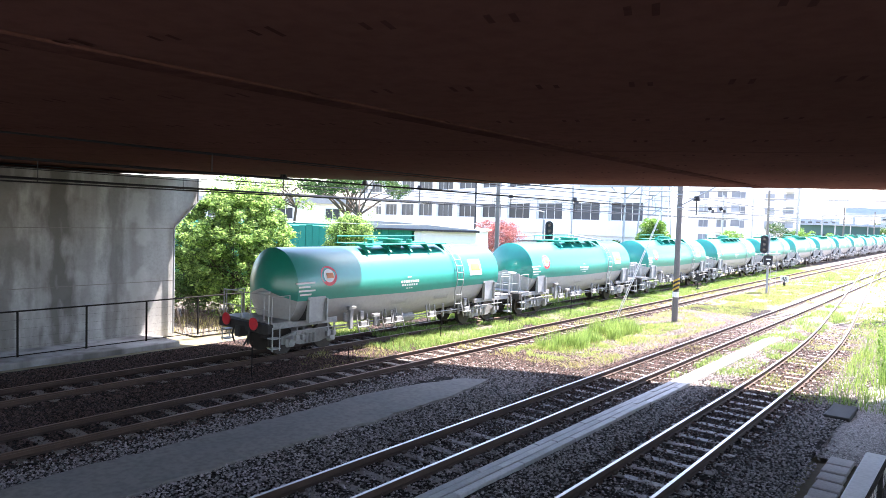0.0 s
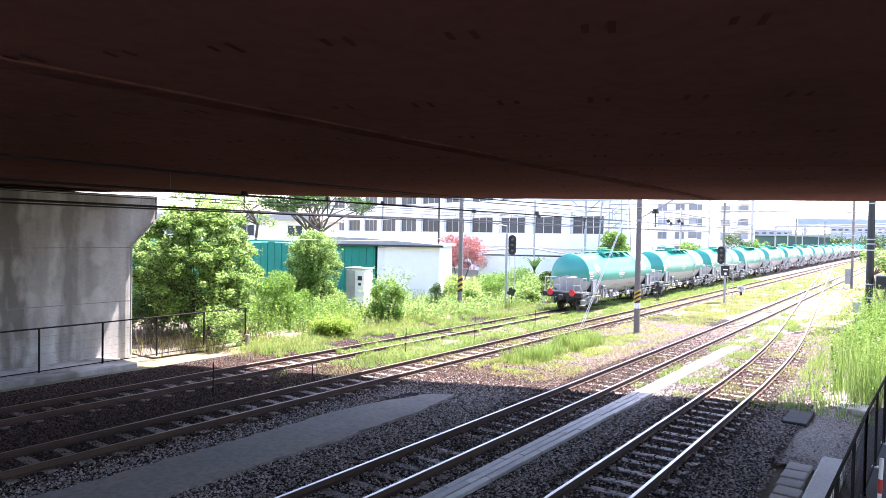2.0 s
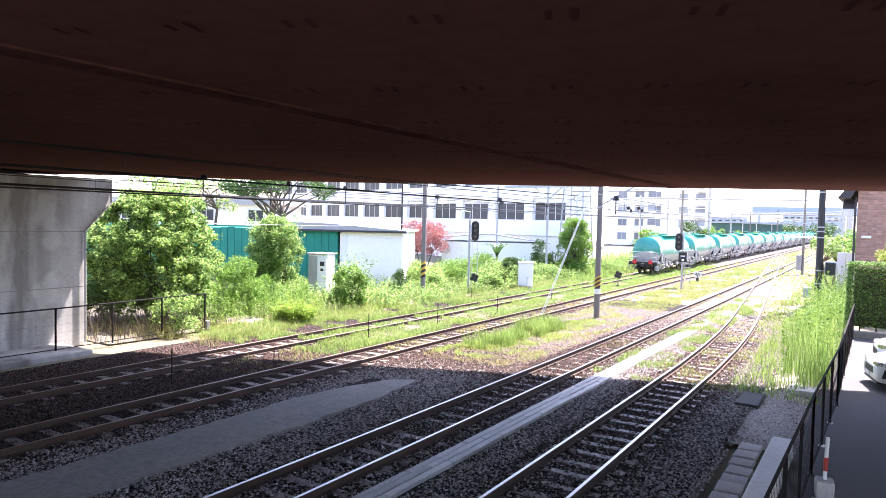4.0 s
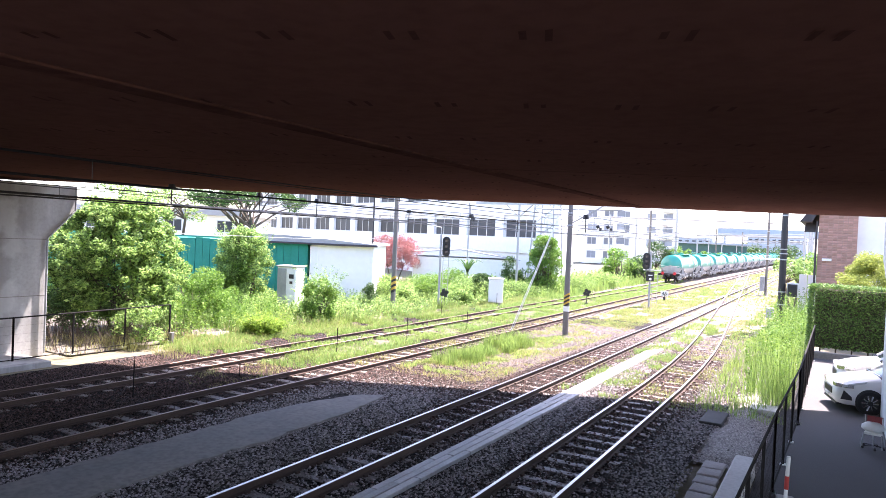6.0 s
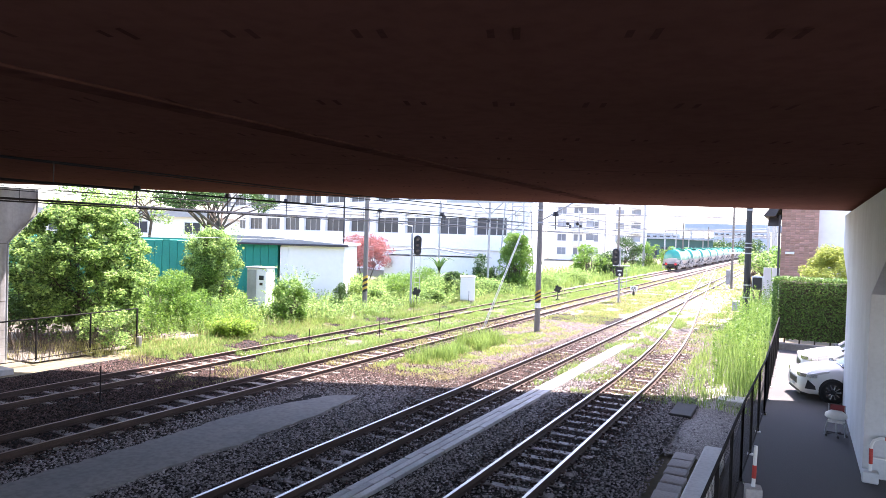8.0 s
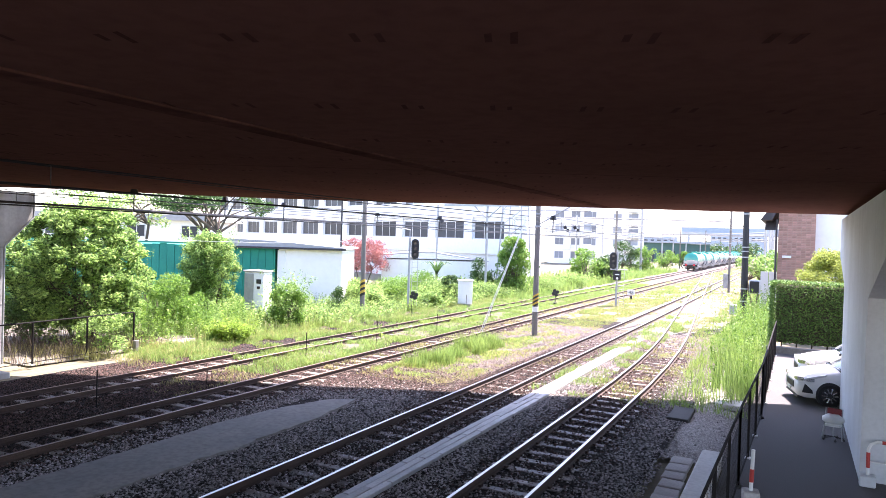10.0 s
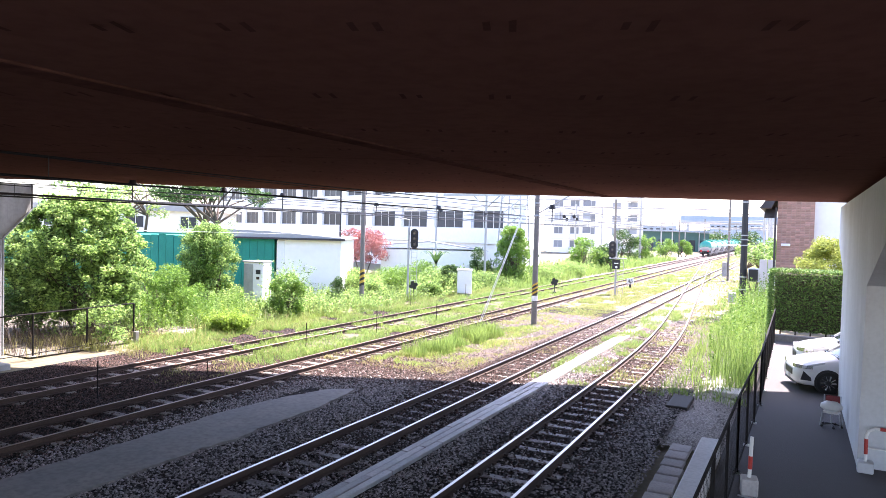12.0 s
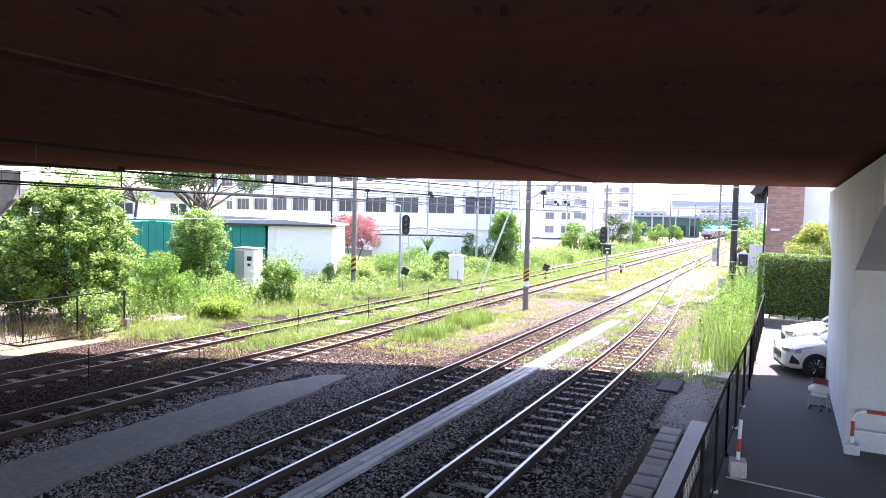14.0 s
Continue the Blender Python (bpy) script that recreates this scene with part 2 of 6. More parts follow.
RUBBER = mat("tyre_rubber", (0.02, 0.02, 0.02), 0.8, big=(2, 0.2), fine=(20, 0.2), bump=0.1)
CHROME = mat("alloy", (0.6, 0.6, 0.6), 0.25, 0.9, bump=0.0)
CAR_GLASS = mat("car_glass", (0.03, 0.04, 0.05), 0.05, bump=0.0, spec=0.9)
# Pale blue carries the distance haze on far steel and far buildings.
HAZE_BLUE = mat("far_haze_blue", (0.35, 0.42, 0.5), 0.8, big=(0.1, 0.2), fine=(1, 0.1), bump=0.0)
FAR_GREEN = mat("far_shed_green", (0.06, 0.13, 0.12), 0.8, big=(0.1, 0.2), fine=(1, 0.1), bump=0.0)
DARK_RED = mat("dark_red_vinyl", (0.22, 0.02, 0.025), 0.5, big=(3, 0.2), fine=(20, 0.2), bump=0.05)
RED_STRIPE = mat("red_reflective", (0.5, 0.045, 0.035), 0.5, bump=0.0)


# ---- building helpers ----
def mesh_of(name, bm, material, smooth=False):
    me = bpy.data.meshes.new(name)
    bm.to_mesh(me)
    bm.free()
    me.materials.append(material)
    if smooth:
        for p in me.polygons:
            p.use_smooth = True
    return me


def part(name, bm, material, parent, label="", smooth=False):
    ob = new(name, mesh_of(name, bm, material, smooth))
    ob.parent = parent
    return tagged(ob, label)


def thing(name, label, category, at=(0, 0, 0), turn=0.0, group="", kind=""):
    ob = new(name)
    ob.matrix_basis = pose(*at, 0, 0, turn)
    return tagged(ob, label, category, group, kind)


def one(name, bm, material, label, category="", group="", kind="", smooth=False, at=(0, 0, 0), turn=0.0):
    ob = new(name, mesh_of(name, bm, material, smooth))
    ob.matrix_basis = pose(*at, 0, 0, turn)
    return tagged(ob, label, category, group, kind)


def box(bm, lo, hi, bevel=0.0):
    r = bmesh.ops.create_cube(bm, size=1.0)
    lo, hi = Vector(lo), Vector(hi)
    for v in r["verts"]:
        v.co = Vector([(lo[i] + hi[i]) / 2 + v.co[i] * (hi[i] - lo[i]) for i in range(3)])
    if bevel:
        bmesh.ops.bevel(bm, geom=list({e for v in r["verts"] for e in v.link_edges}), offset=bevel, segments=1, affect="EDGES", profile=0.5)
    return bm


def rod(bm, a, b, r, r2=None, seg=8, caps=True):
    a, b = Vector(a), Vector(b)
    m = Matrix.Translation((a + b) / 2) @ (b - a).to_track_quat("Z", "Y").to_matrix().to_4x4()
    bmesh.ops.create_cone(bm, cap_ends=caps, segments=seg, radius1=r, radius2=r if r2 is None else r2, depth=(b - a).length, matrix=m)
    return bm


def tube(bm, pts, r, seg=6):
    pts = [Vector(p) for p in pts]
    rows = []
    for i, p in enumerate(pts):
        d = (pts[min(i + 1, len(pts) - 1)] - pts[max(i - 1, 0)]).normalized()
        u = d.cross(Vector((0.31, 0.11, 0.94) if abs(d.z) < 0.9 else (1, 0.1, 0))).normalized()
        w = d.cross(u)
        rows.append([bm.verts.new(p + r * (math.cos(t) * u + math.sin(t) * w)) for t in [k * 2 * math.pi / seg for k in range(seg)]])
    for a, b in zip(rows[:-1], rows[1:]):
        near = min(range(seg), key=lambda k: (b[k].co - pts[rows.index(b)] - a[0].co + pts[rows.index(a)]).length)
        for k in range(seg):
            bm.faces.new((a[k], a[(k + 1) % seg], b[(k + 1 + near) % seg], b[(k + near) % seg]))
    bm.faces.new(rows[0][::-1])
    bm.faces.new(rows[-1])
    bmesh.ops.recalc_face_normals(bm, faces=bm.faces)
    return bm


def prism(bm, outline, axis, lo, hi):
    """A plate: the outline (pairs) extruded along axis 0, 1 or 2 from lo to hi."""
    def at(p, d):
        c = list(p)
        c.insert(axis, d)
        return bm.verts.new(c)
    A, B = [at(p, lo) for p in outline], [at(p, hi) for p in outline]
    n = len(outline)
    faces = [bm.faces.new(A[::-1]), bm.faces.new(B)]
    for i in range(n):
        faces.append(bm.faces.new((A[i], A[(i + 1) % n], B[(i + 1) % n], B[i])))
    bmesh.ops.recalc_face_normals(bm, faces=faces)
    return bm


def raw(name, verts, faces, material, parent=None):
    me = bpy.data.meshes.new(name)
    me.from_pydata(verts, [], faces)
    me.materials.append(material)
    ob = new(name, me)
    ob.parent = parent
    return ob


def leaf_mesh(name, centres, normals_up, size, material, rng, parent=None):
    """Many small folded leaves: four corners each, around the centres."""
    n = len(centres)
    d = rng.normal(size=(n, 3))
    d[:, 2] = d[:, 2] * 0.6 - 0.2
    d /= np.linalg.norm(d, axis=1)[:, None]
    up = rng.normal(size=(n, 3)) * 0.7 + np.array((0, 0, normals_up))
    side = np.cross(d, up)
    side /= np.linalg.norm(side, axis=1)[:, None] + 1e-9
    s = size * rng.uniform(0.6, 1.4, n)[:, None]
    nor = np.cross(side, d)
    v = np.empty((n, 4, 3))
    v[:, 0] = centres - d * s
    v[:, 1] = centres + side * s * 0.45 + nor * s * 0.12
    v[:, 2] = centres + d * s
    v[:, 3] = centres - side * s * 0.45 + nor * s * 0.12
    f = np.arange(n * 4).reshape(n, 4)
    me = bpy.data.meshes.new(name)
    me.from_pydata(v.reshape(-1, 3).tolist(), [], f.tolist())
    me.materials.append(material)
    ob = new(name, me)
    ob.parent = parent
    return ob


def blade_mesh(name, xy, z, height, lean, width, material, rng, label, category="grass"):
    """Grass: bent tapered blades, one object of kind stuff."""
    n = len(xy)
    h = height * rng.uniform(0.5, 1.25, n)
    h = h * np.array([0.9 + 0.9 * noise.noise((x * 1.3, y * 1.3, 5.5)) for x, y in xy])
    a = rng.uniform(0, 2 * np.pi, n)
    dx, dy = np.cos(a), np.sin(a)
    ln = lean * rng.uniform(0.3, 1.3, n) * h
    w = width * rng.uniform(0.7, 1.3, n)
    b = rng.uniform(0, np.pi, n)
    wx, wy = np.cos(b) * w, np.sin(b) * w
    v = np.zeros((n, 5, 3))
    v[:, 0] = np.stack([xy[:, 0] - wx, xy[:, 1] - wy, np.full(n, z)], 1)
    v[:, 1] = np.stack([xy[:, 0] + wx, xy[:, 1] + wy, np.full(n, z)], 1)
    v[:, 2] = np.stack([xy[:, 0] + dx * ln * 0.35 + wx * 0.8, xy[:, 1] + dy * ln * 0.35 + wy * 0.8, z + h * 0.6], 1)
    v[:, 3] = np.stack([xy[:, 0] + dx * ln * 0.35 - wx * 0.8, xy[:, 1] + dy * ln * 0.35 - wy * 0.8, z + h * 0.6], 1)
    v[:, 4] = np.stack([xy[:, 0] + dx * ln, xy[:, 1] + dy * ln, z + h], 1)
    i = np.arange(n)[:, None] * 5
    quads = (i + np.array([0, 1, 2, 3])).tolist()
    tris = (i + np.array([3, 2, 4])).tolist()
    ob = raw(name, v.reshape(-1, 3).tolist(), quads + tris, material)
    return tagged(ob, label, category, kind="stuff")


def patch(rng, n, x0, x1, y0, y1, keep=0.5, scale=0.7):
    """Points in a rectangle, gathered into uneven clumps."""
    p = np.stack([rng.uniform(x0, x1, n), rng.uniform(y0, y1, n)], 1)
    k = [noise.noise((x * scale, y * scale, 3.1)) * 0.5 + 0.5 + 0.25 * noise.noise((x * 2.3, y * 2.3, 7.7)) for x, y in p]
    return p[np.array(k) > keep]


# ---- ground and tracks ----
RNG = np.random.default_rng(7)
GAUGE = 1.067


def rough_sheet(name, x0, x1, y0, y1, step, z, amp, material, label, seed=0.0, category="ground", fade=0.0):
    nx, ny = max(2, int((x1 - x0) / step)), max(2, int((y1 - y0) / step))
    v = []
    for j in range(ny + 1):
        for i in range(nx + 1):
            x, y = x0 + (x1 - x0) * i / nx, y0 + (y1 - y0) * j / ny
            rim = min(x - x0, x1 - x, (y - y0) * 0.6) + 0.5 * noise.noise((x * 0.7, y * 0.7, seed + 4))
            sink = 0.1 * max(0.0, 1 - max(0.0, rim) / fade) if fade else 0.0
            v.append((x, y, z - sink + amp * (noise.noise((x * 0.8, y * 0.8, seed)) + 0.6 * noise.noise((x * 5, y * 5, seed)))))
    f = [(j * (nx + 1) + i, j * (nx + 1) + i + 1, (j + 1) * (nx + 1) + i + 1, (j + 1) * (nx + 1) + i) for j in range(ny) for i in range(nx)]
    return tagged(raw(name, v, f, material), label, category, kind="structure")


bm = bmesh.new()
bmesh.ops.create_grid(bm, x_segments=60, y_segments=60, size=2500)
for v in bm.verts:
    v.co.z = -0.12
one("ground", bm, SOIL, "dry brown soil with patches of weeds to the horizon", "ground", kind="structure")
rough_sheet("ballast_bed", -20.6, -2.5, -14, 40, 0.16, -0.025, 0.02, BALLAST_BED, "ballast bed under the tracks, coloured near black for shaded gaps", 1.3)
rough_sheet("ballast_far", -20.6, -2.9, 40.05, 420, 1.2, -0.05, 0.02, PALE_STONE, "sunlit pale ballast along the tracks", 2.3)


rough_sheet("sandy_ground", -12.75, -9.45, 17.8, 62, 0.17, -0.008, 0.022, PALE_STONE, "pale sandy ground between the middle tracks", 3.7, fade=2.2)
# Pale sheet puts the washed-out sunlight past the bridge into the colour.
rough_sheet("dusty_margin", -9.5, -2.9, 26.0, 62, 0.17, -0.012, 0.022, PALE_STONE, "ballast beyond the bridge paled for dust and bright sun", 4.9, fade=3.0)
rough_sheet("bare_patch", -24.3, -21.9, 18.6, 20.6, 0.12, 0.03, 0.02, PALE_STONE, "bare pale earth between the shrubs", 9.4, fade=0.5)
rough_sheet("overgrown_bed", -18.7, -14.5, 17.0, 95, 0.2, 0.0, 0.03, VERGE, "earth and grass that buries the sleepers of the rusty track", 6.1, fade=1.2)


def path_b(y):
    return -13.9


def path_c(y):
    return -8.05 if y < 40 else -8.05 - 0.006 * (y - 40)


def path_d(y):
    if y < 20:
        return -4.56
    if y < 36:
        return -4.56 - 0.092 * (y - 20) ** 2 / 32
    return -5.296 - 0.092 * (y - 36)


def strip(bm, path, ys, off, profile):
    """Sweep a closed profile (x, z) along a path of the plan."""
    rows = []
    for y in ys:
        x = path(y) + off
        rows.append([bm.verts.new((x + px, y, pz)) for px, pz in profile])
    n = len(profile)
    for a, b in zip(rows[:-1], rows[1:]):
        for i in range(n):
            bm.faces.new((a[i], a[(i + 1) % n], b[(i + 1) % n], b[i]))
    bm.faces.new(rows[0][::-1])
    bm.faces.new(rows[-1])
    return bm


RAIL = [(-0.06, 0.0), (0.06, 0.0), (0.06, 0.015), (0.012, 0.03), (0.012, 0.105), (0.033, 0.115), (0.033, 0.146), (-0.033, 0.146), (-0.033, 0.115), (-0.012, 0.105), (-0.012, 0.03), (-0.06, 0.015)]
HEAD = [(-0.03, 0.1465), (0.03, 0.1465), (0.024, 0.151), (-0.024, 0.151)]


def sleeper_mesh(w, h, L, material):
    bm = bmesh.new()
    box(bm, (-L / 2, -w / 2, -h), (L / 2, w / 2, 0.0), 0.012)
    return mesh_of("sleeper", bm, material)


def track(name, label, path, y0, y1, top, sleeper, spacing, near_to, sink=0.0, jitter=0.02):
    t = thing(name, label, "railway track", kind="structure")
    ys = [y0 + i * 4.0 for i in range(int((y1 - y0) / 4.0) + 1)]
    for side in (-1, 1):
        bm = bmesh.new()
        r = part("rail", strip(bm, path, ys, side * (GAUGE / 2 + 0.033), RAIL), RUST, t)
        bm = bmesh.new()
        part("running_surface", strip(bm, path, ys, side * (GAUGE / 2 + 0.033), HEAD), top, r, "rail head worn by wheels")
    y, far = y0, bmesh.new()
    while y < y1:
        x = path(y) + random.uniform(-jitter, jitter) * 2
        if y < near_to:
            s = new("sleeper", sleeper)
            s.parent = t
            s.matrix_basis = pose(x, y + random.uniform(-jitter, jitter), random.uniform(-0.012, 0.004) - sink, 0, 0, random.uniform(-1.2, 1.2))
        else:
            box(far, (x - 1.05, y - 0.11, -0.15), (x + 1.05, y + 0.11, -0.004))
        y += spacing
    tagged(part("sleeper_row", far, sleeper.materials[0], t), kind="stuff")
    # rail fastenings on the near stretch
    fb = bmesh.new()
    y = y0 + 8
    while y < min(near_to, 34):
        for dx in (-GAUGE / 2 - 0.11, -GAUGE / 2 + 0.05, GAUGE / 2 - 0.05, GAUGE / 2 + 0.11):
            box(fb, (path(y) + dx - 0.03, y - 0.05, -0.01), (path(y) + dx + 0.03, y + 0.05, 0.035))
        y += spacing
    tagged(part("rail_fastening", fb, RUST, t), kind="stuff")
    return t


SL_WOOD = sleeper_mesh(0.2, 0.14, 1.72, WOOD)
SL_CONC = sleeper_mesh(0.22, 0.16, 1.65, SLEEPER_CONCRETE)
track("track_1", "rusty overgrown railway track that the tank train uses", lambda y: -17.5, -14, 460, RAIL_DULL, SL_CONC, 0.66, 90)
track("track_2", "railway track with pale concrete sleepers and worn rails", path_b, -14, 460, RAIL_DULL, SL_CONC, 0.66, 90)
track("track_3", "railway track with dark wooden sleepers and shining rails", path_c, -14, 440, RAIL_TOP, SL_WOOD, 0.62, 80, 0.012)
track("track_4", "railway track with dark wooden sleepers that curves into a junction", path_d, -14, 130, RAIL_TOP, SL_WOOD, 0.62, 78, 0.008)

# loose ballast stones
n = 300000
xs = RNG.uniform(-20.4, -1.3, n)
ys = 3.2 + 33 * RNG.uniform(0, 1, n) ** 1.3
sz = RNG.uniform(0.016, 0.038, n) * (1 + np.maximum(0, ys - 12) * 0.02)
keep = np.ones(n, bool)
for p in (lambda y: -17.5, path_b, path_c, path_d):  # fewer on the sleepers themselves
    near = np.abs(xs - np.array([p(y) for y in ys])) < 1.0
    keep &= ~(near & (RNG.uniform(0, 1, n) < (0.32 if p is path_c else 0.45)))
keep &= ~((xs > -12.0) & (xs < -10.7) & (ys < 15.0) & (RNG.uniform(0, 1, n) < 0.97))
keep &= ~((xs > -6.95) & (xs < -6.4))
keep &= ~((xs > -2.35) & (ys < 15.6))
keep &= ~((xs > -2.6) & (ys > 14.5) & (RNG.uniform(0, 1, n) < np.clip((xs + 2.9) * 1.6, 0, 0.92)))
xs, ys, sz = xs[keep], ys[keep], sz[keep]
n = len(xs)
octa = np.array([(1, 0, 0), (0, 1, 0), (-1, 0, 0), (0, -1, 0), (0, 0, 0.8), (0, 0, -0.8)], float)
v = octa[None] * RNG.uniform(0.55, 1.3, (n, 6, 1)) * sz[:, None, None]
a = RNG.uniform(0, 6.28, n)
ca, sa = np.cos(a)[:, None], np.sin(a)[:, None]
v = np.stack([v[..., 0] * ca - v[..., 1] * sa + xs[:, None], v[..., 0] * sa + v[..., 1] * ca + ys[:, None], v[..., 2] + (-0.03 + RNG.uniform(0, 0.03, n))[:, None]], -1)
tri = np.array([(0, 1, 4), (1, 2, 4), (2, 3, 4), (3, 0, 4)])
bed_c = np.abs(xs + 8.05) < 1.0 + RNG.normal(0, 0.25, n)
bed_d = np.abs(xs - np.array([path_d(y) for y in ys])) < 1.0 + RNG.normal(0, 0.25, n)
# Stones past the bridge's shadow edge get the sun-toned copy.
sunny = (ys > np.where(xs < -9.2, 20.3, 25.0) + RNG.normal(0, 2.2, n)) & (xs > -12.9)
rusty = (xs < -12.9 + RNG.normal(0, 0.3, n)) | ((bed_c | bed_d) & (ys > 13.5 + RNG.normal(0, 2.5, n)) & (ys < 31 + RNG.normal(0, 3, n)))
# Lit stones take the dark brown too, softening the bridge's shadow edge.
rusty |= ~sunny & (ys > 16.8 + 0.35 * (xs + 11.0) + RNG.normal(0, 0.8, n)) & (xs < -8.5)
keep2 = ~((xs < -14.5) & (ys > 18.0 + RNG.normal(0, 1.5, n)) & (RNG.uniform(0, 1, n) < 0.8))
for m, sel, label in ((RUST_SUN_STONE, rusty & keep2, "rust-stained brown crushed stones, also toned down where sun falls"), (STONE, ~sunny & ~rusty & keep2, "dark angular crushed stones lying between the sleepers"), (SUN_STONE, sunny & ~rusty, "crushed stones toned for dust and bright sun in the open")):
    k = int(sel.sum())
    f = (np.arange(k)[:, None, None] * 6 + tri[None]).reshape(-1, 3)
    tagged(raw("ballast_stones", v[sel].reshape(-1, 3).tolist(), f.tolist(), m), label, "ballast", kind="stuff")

# concrete walkway strip between the second and third track, with a ragged end
bm = bmesh.new()
rag = lambda y, s: 0.13 * noise.noise((y * 0.9, s, 0)) + 0.09 * noise.noise((y * 3.7, s, 1)) + 0.05 * noise.noise((y * 9, s, 2))
left = [(-12.0 + rag(y, 0.0) + max(0.0, y - 12.8) * 0.3, y) for y in [-10 + i * 0.2 for i in range(126)]]
right = [(-10.38 + rag(y, 5.0) - max(0.0, y - 13.5) * 0.2, y) for y in [-10 + i * 0.2 for i in range(128)]]
prism(bm, left + right[::-1], 2, -0.06, 0.035)
one("walkway", bm, PATH, "worn grey concrete walkway strip between the tracks", "walkway", kind="structure")

# alley, kerb and lineside slabs
bm = bmesh.new()
box(bm, (-1.2, -14, -0.2), (16, 33.0, 0.0))
one("alley_pavement", bm, ASPHALT, "dark asphalt alley beside the railway fence", "pavement", kind="structure")
bm = bmesh.new()
box(bm, (-1.2, 33.0, -0.2), (14, 33.35, 0.28), 0.02)
one("planter_kerb", bm, PATH, "low dark concrete kerb in front of the hedge", "kerb", kind="structure")
bm = bmesh.new()
prism(bm, [(-0.75, 12.8), (0.9, 12.62), (0.9, 12.68), (-0.75, 12.87)], 2, -0.01, 0.004)
one("alley_joint", bm, PALE_CONCRETE, "pale worn line across the asphalt", "road line", kind="structure")
bm = bmesh.new()
box(bm, (-1.63, -12, -0.1), (-1.24, 15.1, 0.3), 0.03)
one("retaining_kerb", bm, KERB, "pale concrete retaining kerb that ends beside the fence", "kerb", kind="structure")
slab_row = thing("trough_cover_row", "row of square concrete trough covers beside the kerb", "trough cover", kind="structure")
bm = bmesh.new()
box(bm, (-0.215, -0.22, -0.08), (0.215, 0.22, 0.0), 0.015)
slab = mesh_of("slab", bm, SLAB)
for i in range(45):
    s = new("slab", slab)
    s.parent = slab_row
    s.matrix_basis = pose(-2.0 + random.uniform(-0.04, 0.04), -7.8 + i * 0.52, 0.0 + random.uniform(-0.02, 0.02), random.uniform(-2, 2), random.uniform(-2, 2), random.uniform(-3.5, 3.5))
lid_row = thing("cable_trough", "long line of pale concrete cable trough lids between tracks", "cable trough", kind="structure")
bm = bmesh.new()
box(bm, (-0.075, -0.97, -0.1), (0.075, 0.97, 0.0), 0.01)
lid = mesh_of("trough_lid", bm, LID)
for i, k in itertools.product(range(20), range(3)):
    s = new("trough_lid", lid)
    s.parent = lid_row
    y = -9 + i * 1.96
    s.matrix_basis = pose(-6.86 + k * 0.17 + 0.006 * (y - 10) + random.uniform(-0.006, 0.006), y + k * 0.45, 0.06 + random.uniform(-0.008, 0.008), 0, 0, random.uniform(-0.3, 0.3) - 0.35)
bm = bmesh.new()
box(bm, (-2.9, 18.4, -0.1), (-2.35, 19.8, 0.06), 0.02)
one("manhole_block", bm, UNDER, "dark square concrete handhole block in the gravel", "handhole", kind="structure")
bm = bmesh.new()
box(bm, (-1.95, 20.8, -0.1), (-1.25, 21.6, 0.07), 0.02)
one("loose_slab", bm, KERB, "pale concrete slab lying in the gravel", "slab", kind="structure")
rough_sheet("gravel_margin", -2.65, -1.2, 15.2, 33, 0.1, -0.005, 0.02, GRAVEL, "grey gravel margin between track and fence", 5.0, fade=0.5)
bm = bmesh.new()
box(bm, (-24.0, -14, -0.15), (-21.3, 12.1, 0.06), 0.02)
one("pier_footpath", bm, CONCRETE, "pale concrete footpath strip along the pier", "pavement", kind="structure")

# ---- the bridge ----
EDGE = 0.488  # the far edge of the deck runs askew to the tracks
Z0 = 5.78
DEEP = 30.0  # depth of the deck along the tracks


def edge_y(x):
    return 13.35 + EDGE * (x + 23.2)


bridge = thing("road_bridge", "wide brown-painted road bridge deck seen from below", "bridge", kind="structure")
bm = bmesh.new()
xs_b = [-60 + i * 2.5 for i in range(41)]
sag = lambda x: -0.04 if x > -16 else min(0.1, -0.04 + 0.018 * (-16 - x))
low = [[bm.verts.new((x, edge_y(x) - d, Z0 + sag(x) + 0.0)) for x in xs_b] for d in (0, 8.2, 16, 24, DEEP)]
for a, b in zip(low[:-1], low[1:]):
    for i in range(len(xs_b) - 1):
        bm.faces.new((a[i], b[i], b[i + 1], a[i + 1]))
part("soffit", bm, GIRDER, bridge, "dull brown steel soffit plates")
bm = bmesh.new()
prism(bm, [(-60, edge_y(-60) - 0.004), (40, edge_y(40) - 0.004), (40, edge_y(40) - DEEP), (-60, edge_y(-60) - DEEP)], 2, Z0 + 0.08, Z0 + 1.6)
part("deck", bm, GIRDER, bridge)
# Unseen ledge added above the deck; its edge sets the shadow line on the ground.
bm = bmesh.new()
prism(bm, [(-60, edge_y(-60) + 2.9), (-1, edge_y(-1) + 0.45), (40, edge_y(40) + 0.1), (40, edge_y(40) - DEEP - 1), (-60, edge_y(-60) - DEEP - 1)], 2, Z0 + 1.6, Z0 + 1.85)
part("deck_overhang", bm, CONCRETE, bridge)
for d, w in ((11.8, 0.06), (25.0, 0.05)):
    bm = bmesh.new()
    for i in range(len(xs_b) - 1):
        xa, xb = xs_b[i], xs_b[i + 1]
        pts = [(xa, edge_y(xa) - d, Z0 + sag(xa) - 0.012), (xb, edge_y(xb) - d, Z0 + sag(xb) - 0.012), (xb, edge_y(xb) - d - w, Z0 + sag(xb) - 0.012), (xa, edge_y(xa) - d - w, Z0 + sag(xa) - 0.012)]
        bm.faces.new([bm.verts.new(p) for p in pts])
    part("plate_joint", bm, SEAM, bridge)
bm = bmesh.new()
